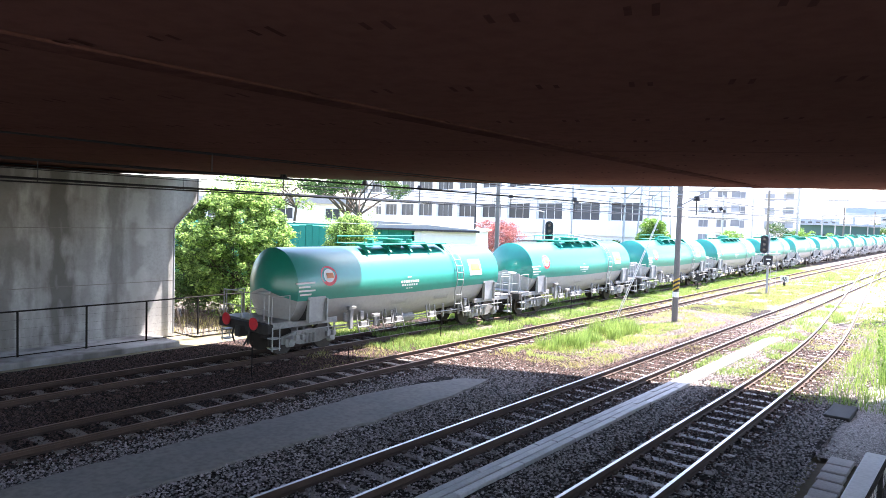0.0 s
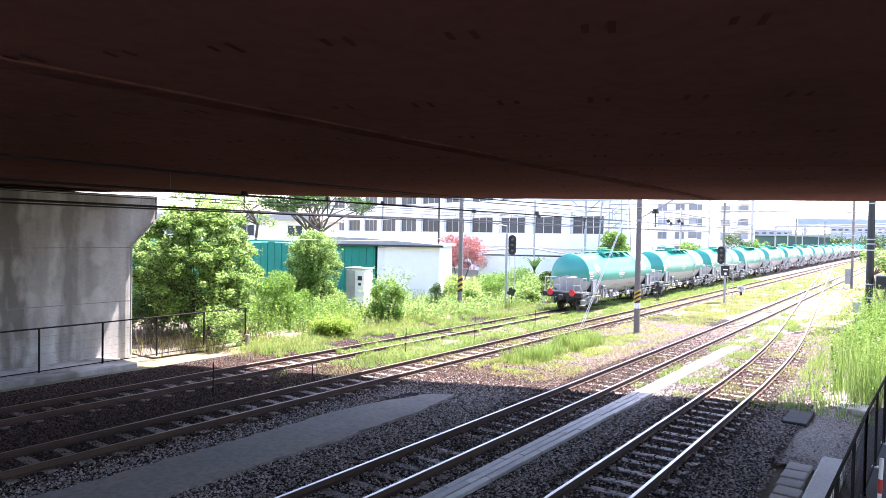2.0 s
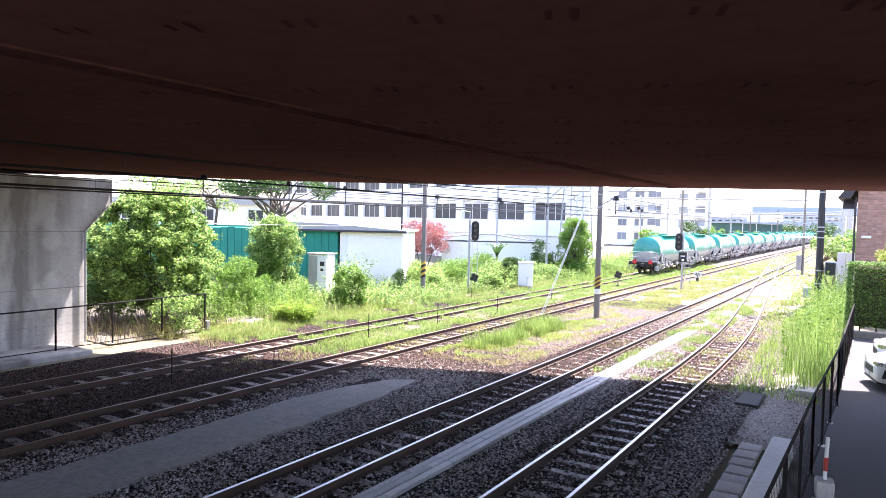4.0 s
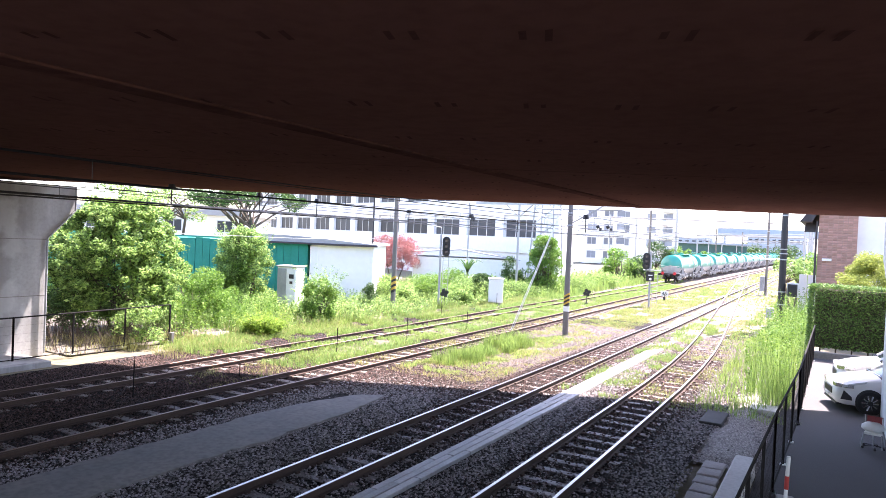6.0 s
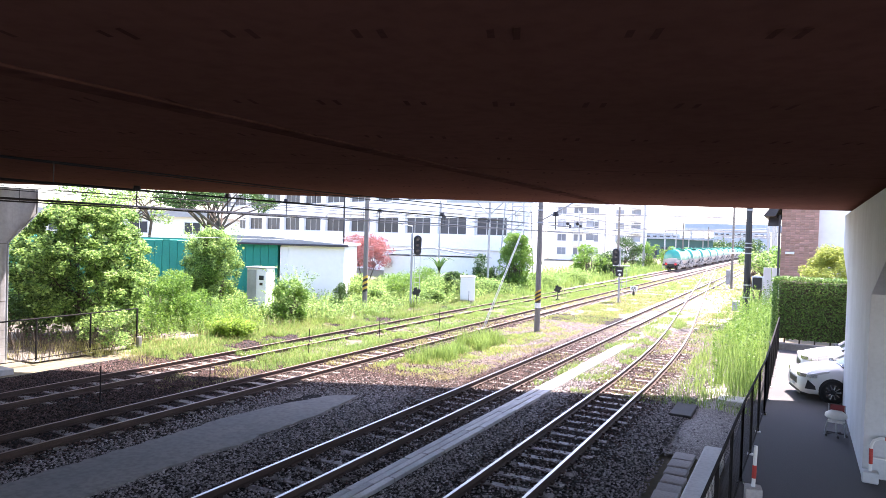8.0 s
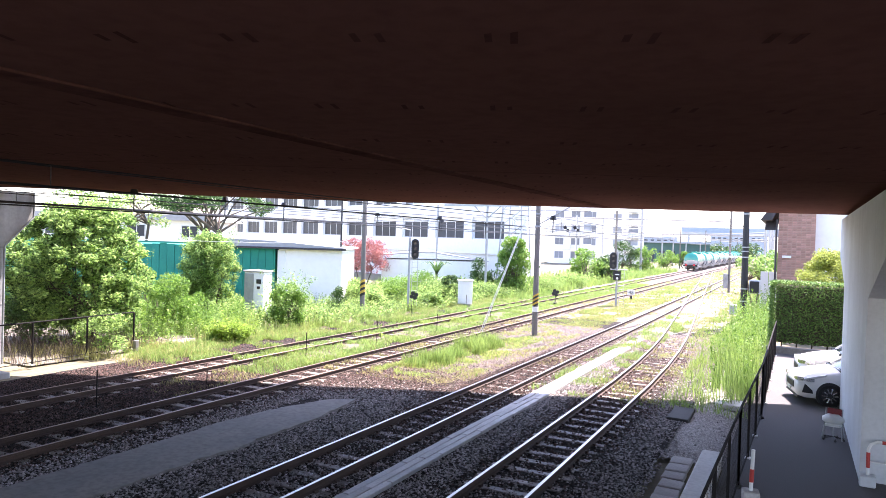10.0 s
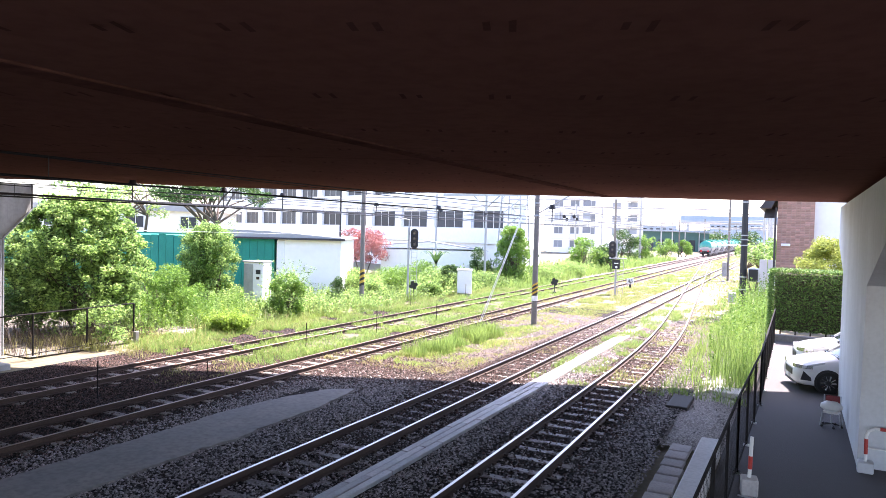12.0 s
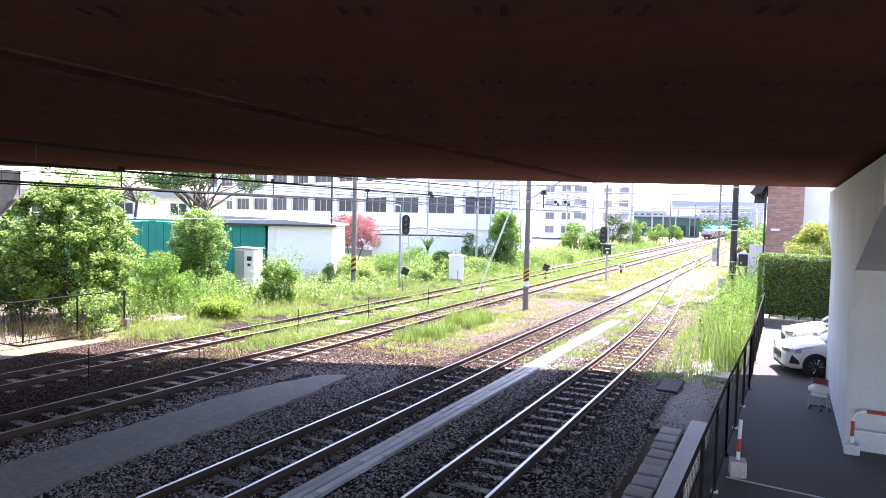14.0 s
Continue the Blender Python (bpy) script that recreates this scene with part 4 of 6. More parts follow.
pole("slim dark lineside pole with a pale base", -27.0, 36.6, 0.07, 7.0, material=BLACK, bands=(1.5, 2.4))
pole("slim grey lineside pole by the low white building", -27.2, 50.5, 0.08, 7.5, material=GALV)
p4 = pole("distant dark catenary pole with cross arms", -6.1, 75, 0.12, 10, material=POLE, bands=(4.0, 5.0, 6.4))
part("top_arm", rod(bmesh.new(), (-7.5, 0, 6.9), (0, 0, 6.9), 0.05), GALV, p4)
part("canopy", box(bmesh.new(), (-1.4, -0.5, 3.6), (1.6, 0.5, 3.75), 0.02), WHITE, p4, "white sloping signal hood")
part("relay_case", box(bmesh.new(), (-0.55, -0.3, 0.4), (-0.1, 0.2, 1.9), 0.03), FRAME_GREY, p4)
p5 = pole("distant pale catenary pole with a long beam", -22.5, 112, 0.2, 11, material=GALV)
part("beam", rod(bmesh.new(), (-13, 0, 9.0), (14, 0, 8.6), 0.1), FRAME_GREY, p5)
part("upper_arm", rod(bmesh.new(), (-5.5, 0, 10.8), (0, 0, 10.4), 0.05), GALV, p5)
for i, (x, y) in enumerate(((-20.9, 88), (-3.5, 118), (-22, 150), (-5.2, 165), (-21.5, 190), (-6, 215), (-22, 235), (-6.5, 265), (-21, 290))):
    q = pole("distant grey catenary pole over the tracks", x, y, 0.16, 9, material=GALV if i % 2 else POLE)
    part("beam", rod(bmesh.new(), (0, 0, 6.6), ((3 if x < -15 else -4), 0, 6.7), 0.05), GALV, q)
# portal gantries far down the line
for y in (140, 200, 250):
    g = thing("catenary_gantry", "distant pale steel gantry across the tracks", "gantry", (0, y, 0), group="gantries")
    part("beam", box(bmesh.new(), (-24, -0.15, 6.8), (-2, 0.15, 7.1)), FRAME_GREY, g)
    for x in (-24, -2):
        part("leg", rod(bmesh.new(), (x, 0, 0), (x, 0, 7), 0.14), GALV, g)
for y, zs in ((84, (7.2, 6.4)), (97, (6.5, 7.6)), (124, (6.2, 7.4)), (160, (7.8, 6.7)), (180, (6.6, 7.7))):
    g = thing("span_wire_portal", "pair of slim far poles with sagging cross-span wires", "catenary portal", (0, y, 0), group="span wires")
    for x in (-25.0, -3.2):
        part("post", rod(bmesh.new(), (x, 0, 0), (x, 0, 8.2), 0.11, seg=8), GALV, g)
    for z in zs:
        part("span_wire", tube(bmesh.new(), [(-25 + 21.8 * k / 8, 0, z - 0.35 * math.sin(k / 8 * math.pi)) for k in range(9)], 0.03, seg=5), FRAME_GREY, g)
# lattice mast with braces beyond the white building
mast = thing("lattice_mast", "white lattice steel mast with diagonal braces", "mast", (-23.4, 58.8, 0))
for sx, sy in itertools.product((-0.9, 0.9), (-0.9, 0.9)):
    part("leg", rod(bmesh.new(), (sx * 1.4, sy * 1.4, 0), (sx * 0.7, sy * 0.7, 14), 0.07), GALV, mast)
for i in range(9):
    z, k = i * 1.5, 1.4 - 0.7 * i * 1.5 / 14
    part("brace", rod(bmesh.new(), (-0.9 * k, -0.9 * k, z), (0.9 * k, -0.9 * k, z + 1.5), 0.035), GALV, mast)
    part("brace", rod(bmesh.new(), (0.9 * k, -0.9 * k, z), (-0.9 * k, -0.9 * k, z + 1.5), 0.035), GALV, mast)
    part("crossbar", rod(bmesh.new(), (-0.9 * k, -0.9 * k, z), (0.9 * k, -0.9 * k, z), 0.035), GALV, mast)
portal = thing("catenary_portal", "white steel catenary mast with a V-braced head", "mast", (-22.8, 51, 0))
part("shaft", rod(bmesh.new(), (0, 0, 0), (0, 0, 8), 0.1), GALV, portal)
for s in (-1, 1):
    part("brace", rod(bmesh.new(), (0, 0, 6.4), (s * 1.4, 0, 7.6), 0.05), GALV, portal)
part("beam", box(bmesh.new(), (-4, -0.1, 7.4), (4.5, 0.1, 7.6)), GALV, portal)


def signal(label, x, y, z_head, turn, side=0.36):
    s = thing("railway_signal", label, "railway signal", (x, y, 0), turn, group="signals")
    part("post", rod(bmesh.new(), (0, 0, -0.1), (0, 0, z_head + 0.7), 0.075, seg=12), GALV, s)
    bm = bmesh.new()
    out = [(0.25 * math.cos(t), 0.25 * math.sin(t) + (0.38 if math.sin(t) >= 0 else -0.38)) for t in [i * math.pi / 10 for i in range(20)]]
    prism(bm, [(a + side, b + z_head) for a, b in out], 1, -0.16, -0.06)
    part("backboard", bm, BLACK, s, "black oval signal backboard")
    for k in (-0.36, 0, 0.36):
        lamp = part("lens", rod(bmesh.new(), (side, -0.2, z_head + k), (side, -0.16, z_head + k), 0.1, seg=14), CAR_GLASS, s, "unlit signal lens")
        bm = bmesh.new()
        rod(bm, (side, -0.38, z_head + k + 0.035), (side, -0.16, z_head + k + 0.035), 0.115, seg=14, caps=False)
        part("hood", bm, BLACK, s)
    part("head_bracket", rod(bmesh.new(), (0, 0, z_head - 0.55), (side, -0.1, z_head - 0.5), 0.04), GALV, s)
    for sx in (-0.18, 0.18):
        part("ladder_stile", rod(bmesh.new(), (0.36 + sx, 0.25, 0), (0.36 + sx, 0.1, z_head - 0.5), 0.018), GALV, s)
    for i in range(int((z_head - 0.6) / 0.3)):
        part("ladder_rung", rod(bmesh.new(), (0.18, 0.22, 0.3 + i * 0.3), (0.54, 0.22, 0.3 + i * 0.3), 0.012), GALV, s)
    return s


s1 = signal("three-lens black railway signal on a galvanised post", -21.9, 37.0, 3.9, 28)
part("top_pipe", tube(bmesh.new(), [(0, 0, 4.5), (0, 0, 5.1), (-0.9, 0, 5.25)], 0.04), GALV, s1)
s2 = signal("three-lens black railway signal with a small route sign", -11.85, 50.5, 3.35, 15, side=-0.3)
part("route_box", box(bmesh.new(), (-0.28, -0.2, 1.9), (0.28, -0.08, 2.6), 0.03), BLACK, s2)
part("route_mark", box(bmesh.new(), (-0.14, -0.215, 2.3), (0.16, -0.205, 2.37)), WHITE, s2)
part("route_lamp", rod(bmesh.new(), (0.02, -0.215, 2.05), (0.02, -0.205, 2.05), 0.09, seg=12), WHITE, s2)
part("platform", box(bmesh.new(), (-0.5, -0.3, 2.68), (0.75, 0.3, 2.73)), GALV, s2)


def marker(label, x, y, h):
    m = thing("point_indicator", label, "point indicator", (x, y, 0), 20, group="indicators")
    part("stake", rod(bmesh.new(), (0, 0, 0), (0, 0, h + 0.3), 0.03), BLACK, m)
    for a in range(4):
        t = a * math.pi / 2 + 0.4
        part("vane", rod(bmesh.new(), (0.16 * math.cos(t), -0.03, h + 0.16 * math.sin(t)), (0.16 * math.cos(t), 0.02, h + 0.16 * math.sin(t)), 0.13, seg=12), BLACK, m)
    part("base", box(bmesh.new(), (-0.14, -0.14, 0), (0.14, 0.14, 0.12), 0.02), UNDER, m)
    return m


marker("black four-lobed point indicator beside the track", -15.75, 48, 0.85)
marker("black four-lobed point indicator at the signal's foot", -21.3, 36.7, 0.95)
sign = thing("speed_sign", "small white speed limit sign on a short stake", "sign", (-12.1, 56.8, 0), 12)
part("stake", rod(bmesh.new(), (0, 0, 0), (0, 0, 0.6), 0.03), BLACK, sign)
part("plate", box(bmesh.new(), (-0.3, -0.02, 0.4), (0.3, 0.02, 0.85), 0.03), WHITE, sign)
cu = bpy.data.curves.new("figures", "FONT")
cu.body, cu.size, cu.align_x, cu.extrude = "45", 0.42, "CENTER", 0.004
tmp = bpy.data.objects.new("figures", cu)
me = bpy.data.meshes.new_from_object(tmp)
me.materials.clear()
me.materials.append(BLACK)
fig = new("figures", me)
fig.parent = sign
fig.matrix_basis = pose(0, -0.028, 0.48, 90, 0, 0)
part("lower_marker", box(bmesh.new(), (-0.1, -0.04, 0.08), (0.1, 0.04, 0.34), 0.02), BLACK, sign)

# thin stakes between the tracks
for x, y, h in ((-15.75, 19.4, 0.95), (-15.7, 24.0, 0.95), (-15.75, 11.1, 0.9), (-15.7, 29.4, 0.8), (-19.6, 33.5, 0.7), (-19.7, 41, 0.8), (-15.6, 14.6, 0.35), (-15.7, 36, 0.7)):
    s = thing("marker_stake", "thin rusty marker stake with a reddish tip", "stake", (x, y, -0.05), group="stakes")
    part("rod", rod(bmesh.new(), (0, 0, 0), (0.01, 0, h), 0.016, seg=6), FENCE, s)
    part("tip", rod(bmesh.new(), (0.01, 0, h), (0.01, 0, h + 0.1), 0.02, seg=6), RUST, s)

# guy wire of the pole, two strands
for dx in (0.0, 0.09):
    one("guy_wire", rod(bmesh.new(), (-13.95 + dx, 30.8, 0), (-11.3, 31.05, 7.0 - dx), 0.018, seg=6), WHITE, "pale sleeved guy wire of a pole", "guy wire", group="guy wires")


def wire(name, label, pts, r, group):
    return one(name, tube(bmesh.new(), pts, r, seg=5), WIRE, label, "overhead wire", group=group)


def catenary(x, zc, zm, y1):
    wire("contact_wire", "dark overhead contact wire above a track", [(x + 0.12 * math.sin(y / 15), y, zc) for y in range(-14, y1, 20)], 0.014, "contact wires")
    pts = [(x, y, zm - 0.2 * math.sin(((y + 14) % 40) / 40 * math.pi)) for y in range(-14, y1, 8)]
    wire("messenger_wire", "dark sagging messenger wire above a track", pts, 0.012, "messenger wires")
    bm = bmesh.new()
    for y in range(0, min(y1, 120), 5):
        rod(bm, (x, y, zc), (x, y, zm - 0.2 * math.sin(((y + 14) % 40) / 40 * math.pi)), 0.006, seg=4)
    tagged(one("dropper_wires", bm, WIRE, "thin dropper wires between messenger and contact wire", "dropper"), kind="stuff")


catenary(-17.5, 5.1, 5.62, 300)
catenary(-13.9, 4.98, 5.58, 300)
catenary(-8.05, 5.05, 5.5, 300)
for x, z, r in ((-20.5, 5.35, 0.02), (-21.0, 5.72, 0.012), (-15.8, 5.35, 0.01), (-19.4, 5.28, 0.026), (-10.4, 5.55, 0.01)):
    wire("feeder_wire", "dark feeder cable strung along the line", [(x, y, z - 0.08 * math.sin((y % 36) / 36 * math.pi)) for y in range(-14, 260, 6)], r, "feeder cables")
for x, y, z in ((-17.5, 13.4, 5.62), (-17.5, 17.0, 5.62), (-17.5, 20.0, 5.62), (-17.5, 26.5, 5.55), (-17.5, 33.0, 5.5), (-17.5, 39.0, 5.5), (-13.9, 26, 5.4), (-8.05, 24, 5.4)):
    h = thing("wire_insulator", "black bell insulator hanging over a wire", "insulator", (x, y, z), group="insulators")
    part("bell", rod(bmesh.new(), (0, 0, 0), (0, 0, 0.16), 0.13, 0.09, seg=12), BLACK, h)
    part("stem", rod(bmesh.new(), (0, 0, -0.5), (0, 0, 0), 0.02, seg=6), BLACK, h)
one("telephone_wire", tube(bmesh.new(), [(-30, 22.0, 4.1), (-27, 30, 4.05), (-26.9, 36.6, 4.2)], 0.01, seg=5), WHITE, "pale thin cable strung between lineside poles", "cable")


def fence(label, pts, h, spacing, wires, material, bars=0.0):
    f = thing("fence", label, "fence", group="lineside fences")
    for (x0, y0), (x1, y1) in zip(pts[:-1], pts[1:]):
        n = max(1, round(math.hypot(x1 - x0, y1 - y0) / spacing))
        at = lambda k: (x0 + (x1 - x0) * k / n, y0 + (y1 - y0) * k / n)
        for k in range(n + 1):
            x, y = at(k)
            part("post", box(bmesh.new(), (x - 0.025, y - 0.025, 0), (x + 0.025, y + 0.025, h), 0.005), material, f)
            part("foot", box(bmesh.new(), (x - 0.06, y - 0.06, 0), (x + 0.06, y + 0.06, 0.03), 0.005), WHITE, f)
        for k in range(n):
            (xa, ya), (xb, yb) = at(k), at(k + 1)
            part("top_rail", rod(bmesh.new(), (xa, ya, h), (xb, yb, h), 0.024, seg=8), material, f)
            part("bottom_rail", rod(bmesh.new(), (xa, ya, 0.1), (xb, yb, 0.1), 0.015, seg=6), material, f)
            bm = bmesh.new()
            for i in range(1, wires):
                z = 0.1 + (h - 0.1) * i / wires
                rod(bm, (xa, ya, z), (xb, yb, z), 0.0022, seg=3, caps=False)
            if bars:
                m = int(spacing / bars)
                for i in range(1, m):
                    q = i / m
                    rod(bm, (xa + (xb - xa) * q, ya + (yb - ya) * q, 0.1), (xa + (xb - xa) * q, ya + (yb - ya) * q, h), 0.003, seg=3, caps=False)
            part("mesh_panel", bm, material, f, "thin wire mesh infill")
    return f


fence("dark steel mesh fence along the alley", [(-1.02, 2.0), (-0.85, 14.0), (-0.7, 20.0), (-0.68, 32.0)], 1.5, 2.0, 9, FENCE, 0.14)
fence("dark thin mesh fence in front of the grey pier", [(-22.1, -4.3), (-22.05, 11.3), (-22.3, 17.2)], 1.42, 1.95, 5, FENCE, 0.0)
one("boundary_post", box(bmesh.new(), (-21.75, 16.75, -0.05), (-21.6, 16.9, 0.45), 0.02), PATH, "short dark concrete boundary post", "post")


# ---- buildings ----
def window(parent, x0, x1, z0, z1, y, deep=0.15, mullions=1, pane=None):
    """A window in a wall whose outer face is the plane y, seen from -y."""
    w = part("window", box(bmesh.new(), (x0, y - 0.012, z0), (x1, y + deep, z1)), pane or GLASS_DARK, parent)
    bm = bmesh.new()
    t = 0.07
    for lo, hi in (((x0, z0), (x1, z0 + t)), ((x0, z1 - t), (x1, z1)), ((x0, z0), (x0 + t, z1)), ((x1 - t, z0), (x1, z1))):
        box(bm, (lo[0], y - 0.05, lo[1]), (hi[0], y - 0.013, hi[1]))
    for k in range(1, mullions + 1):
        x = x0 + (x1 - x0) * k / (mullions + 1)
        box(bm, (x - 0.035, y - 0.045, z0 + t), (x + 0.035, y - 0.013, z1 - t))
    part("frame", bm, ALU, w)
    return w


# long white building: bands of large windows between piers
wx0, wy0, wx1, wy1 = -94.0, 89.5, -24.2, 63.5
fa = math.degrees(math.atan2(wy1 - wy0, wx1 - wx0))
L = math.hypot(wx1 - wx0, wy1 - wy0)
school = thing("white_building", "long white three-storey building with rows of large dark windows", "building", (wx0, wy0, 0), fa)
part("wall", prism(bmesh.new(), [(0, 0.3), (L, 0.3), (L - 9.5, 14), (0, 14)], 2, -0.1, 16.5), PLASTER, school)
part("parapet", prism(bmesh.new(), [(-0.2, 0.1), (L + 0.1, 0.1), (L - 9.4, 14.2), (-0.2, 14.2)], 2, 16.5, 17.1), PLASTER, school)
for z in (4.0, 8.0, 12.0):
    part("band", box(bmesh.new(), (0, 0.0, z - 0.9), (L, 0.296, z + 0.72), 0.02), PLASTER, school)
n = int(L / 6.1)
for i in range(n):
    for z in (4.72, 8.72, 12.72):
        x = L - 3.0 - i * 6.1
        window(school, x - 4.5, x, z, z + 1.95, 0.3, mullions=2)
        part("pier", box(bmesh.new(), (x + 0.12, 0.02, z - 0.003), (x + 1.45, 0.29, z + 2.4)), PLASTER, school)
for i in range(3):
    window(school, 30 + i * 9, 31.6 + i * 9, 1.2, 2.9, 0.3)

# shed clad in green sheeting and its white end
ga = math.degrees(math.atan2(8.03, 15.35))
shed = thing("green_shed", "long low structure covered in green sheeting", "shed", (-52.5, 22.2, 0), ga)
part("wall", box(bmesh.new(), (0, 0.06, 0), (25.1, 7, 3.7)), GREEN_NET, shed)
for i in range(50):
    x = i * 0.5
    part("sheet", box(bmesh.new(), (x + 0.01, 0.0 + 0.02 * (i % 2), 0.05), (x + 0.49, 0.055, 3.72 + 0.05 * math.sin(i * 1.3)), 0.006), GREEN_NET, shed)
part("ridge_strip", box(bmesh.new(), (-0.1, -0.05, 3.78), (25.2, 0.1, 3.88)), GREEN_NET, shed)
hut = thing("white_hut", "white-walled hut with a shallow grey metal roof", "hut", (-30.1, 33.95, 0), ga)
part("wall", box(bmesh.new(), (0.05, 0, 0), (4.2, 6, 3.6)), PLASTER, hut)
part("corner_post", box(bmesh.new(), (-0.02, -0.03, 0), (0.5, 0.05, 3.55), 0.02), WHITE, hut)
bm = bmesh.new()
prism(bm, [(-4.6, 3.72), (4.45, 3.66), (4.45, 3.78), (-0.5, 4.15), (-4.6, 4.25)], 1, -0.35, 6.3)
part("roof", bm, ROOF_GREY, hut)
part("eave", box(bmesh.new(), (-4.6, -0.4, 3.62), (4.5, -0.34, 3.74)), DARK_TRIM, hut)
low = thing("low_white_building", "low white outbuilding with a slanting flat roof", "outbuilding", (-34.5, 53.2, 0), ga + 1)
part("wall", box(bmesh.new(), (0, 0, 0), (9.9, 5, 2.55)), PLASTER, low)
bm = bmesh.new()
prism(bm, [(-0.2, 2.9), (4.5, 3.3), (10.1, 2.55), (10.1, 2.62), (4.5, 3.42), (-0.2, 3.0)], 1, -0.3, 5.3)
part("roof", bm, ROOF_GREY, low)
part("pipe_fence", tube(bmesh.new(), [(10.2, 0.5, 0), (10.2, 0.5, 1.0), (14, 0.5, 1.0), (14, 0.5, 0)], 0.05), GALV, low)
yard = thing("yard_wall", "pale yard wall with a dark brown doorway", "wall", (-40.5, 48.5, 0), ga)
part("wall", box(bmesh.new(), (-3, 1, 0), (4, 1.3, 2.1)), PLASTER, yard)
part("door", box(bmesh.new(), (0.2, 0.94, 0.2), (2.8, 0.99, 3.3)), DARK_TRIM, yard)

# far flats
for x, y, w, h, fl, tag in ((-48.5, 144.0, 11.5, 21, 6, "white apartment block with balconies far behind the trees"), (-38.6, 156.5, 8.0, 15, 5, "paler lower wing of the far apartment block")):
    flat = thing("apartment_block", tag, "apartment building", (x, y, 0), 27.6, group="far flats")
    part("wall", box(bmesh.new(), (0, 0.3, 0), (w, 10, h)), PLASTER, flat)
    part("roof", box(bmesh.new(), (-0.2, 0.1, h), (w + 0.2, 10.2, h + 0.4)), PLASTER, flat)
    for f_, k in itertools.product(range(fl), range(int(w / 3.6))):
        x0 = 0.7 + k * 3.6
        window(flat, x0, x0 + 2.0, 1.2 + f_ * 3.0, 2.8 + f_ * 3.0, 0.3, pane=FAR_PANE)
        if k == 1:
            b = part("balcony", box(bmesh.new(), (x0 - 0.4, -0.8, 0.2 + f_ * 3.0), (x0 + 2.6, 0.296, 0.4 + f_ * 3.0)), PLASTER, flat)
            part("balustrade", box(bmesh.new(), (x0 - 0.4, -0.8, 0.4 + f_ * 3.0), (x0 + 2.6, -0.7, 1.3 + f_ * 3.0)), ALU, b)
    for f_ in range(fl):
        x0 = w * 0.62
        # Flat grey panel paints the shade of an open landing; no real recess.
        b = part("stair_landing", box(bmesh.new(), (x0, 0.02, 1.5 + f_ * 3.0), (x0 + 1.5, 0.29, 2.9 + f_ * 3.0)), FAR_PANE, flat, "shaded stair landing")
        part("parapet", box(bmesh.new(), (x0 - 0.1, -0.35, 0.5 + f_ * 3.0), (x0 + 1.6, 0.016, 1.5 + f_ * 3.0)), PLASTER, b)
        part("gutter_band", box(bmesh.new(), (0, 0.2, 3.05 + f_ * 3.0), (w, 0.296, 3.17 + f_ * 3.0)), ALU, flat)
# dim station sheds and the road bridge at the far end of the line
far = thing("station_shed", "dark green station roof far along the line", "shed", (-44, 196, 0), 12)
part("wall", box(bmesh.new(), (0, 0, 0), (23, 25, 5.5)), FAR_GREEN, far)
part("roof", box(bmesh.new(), (-1, -1, 5.5), (24, 26, 6.0)), HAZE_BLUE, far)
for i in range(8):
    part("door", box(bmesh.new(), (1 + i * 2.8, -0.06, 0.3), (2.6 + i * 2.8, -0.003, 3.2)), GLASS_DARK, far)
over = thing("far_footbridge", "pale blue steel footbridge across the far tracks", "footbridge", (-30, 262, 0), 6)
part("deck", box(bmesh.new(), (-8, 0, 9.2), (34, 3, 11.8)), HAZE_BLUE, over)
for x in (-6, 8, 22, 33):
    part("column", box(bmesh.new(), (x, 0.5, 0), (x + 0.8, 2.5, 9.2)), HAZE_BLUE, over)
part("stair", prism(bmesh.new(), [(30, 9.2), (33, 9.2), (40, 0), (37, 0)], 1, -2, 0), HAZE_BLUE, over)
for i, (x, w, h, y) in enumerate(((-90, 40, 9, 330), (-45, 30, 12, 420), (-10, 26, 7, 460), (20, 40, 9, 380))):
    b = thing("far_building", "hazy pale building near the horizon", "building", (x, y, 0), group="far buildings")
    part("wall", box(bmesh.new(), (0, 0, 0), (w, 12, h)), HAZE_BLUE, b)
    for k in range(int(w / 3)):
        part("window", box(bmesh.new(), (1 + k * 3, -0.05, h - 3), (2.6 + k * 3, -0.003, h - 1.4)), GLASS_DARK, b)

# brick building behind the hedge
bb = thing("brick_building", "brown brick-tiled building with dark eaves and a white bay", "building", (-1.05, 46, 0), 0)
part("wall", box(bmesh.new(), (0, 0.03, -0.1), (2.0, 9, 7.6)), MORTAR, bb)
part("white_bay", box(bmesh.new(), (2.0, 0.6, -0.1), (9, 9, 9.0)), PLASTER, bb)
bm = bmesh.new()
box(bm, (-0.115, -0.012, -0.035), (0.115, 0.028, 0.035), 0.006)
tile = mesh_of("brick", bm, BRICK)
for r_, k in itertools.product(range(34), range(8)):
    b = new("brick", tile)
    b.parent = bb
    b.matrix_basis = pose(0.13 + k * 0.25 + (0.0 if r_ % 2 else 0.0), 0.0, 2.4 + r_ * 0.147) @ Matrix.Diagonal((1, 1, 1.75, 1))
bm = bmesh.new()
prism(bm, [(-1.0, 6.35), (-0.35, 6.35), (0.15, 7.35), (2.3, 7.7), (2.3, 7.95), (0.0, 7.75)], 1, -0.6, 9)
part("eave", bm, DARK_TRIM, bb, "dark overhanging eaves")
for i in range(5):
    part("rafter", box(bmesh.new(), (-0.75, 0.2 + i * 0.5, 5.75 + 0.12 * i), (-0.05, 0.34 + i * 0.5, 5.95 + 0.14 * i)), DARK_TRIM, bb)
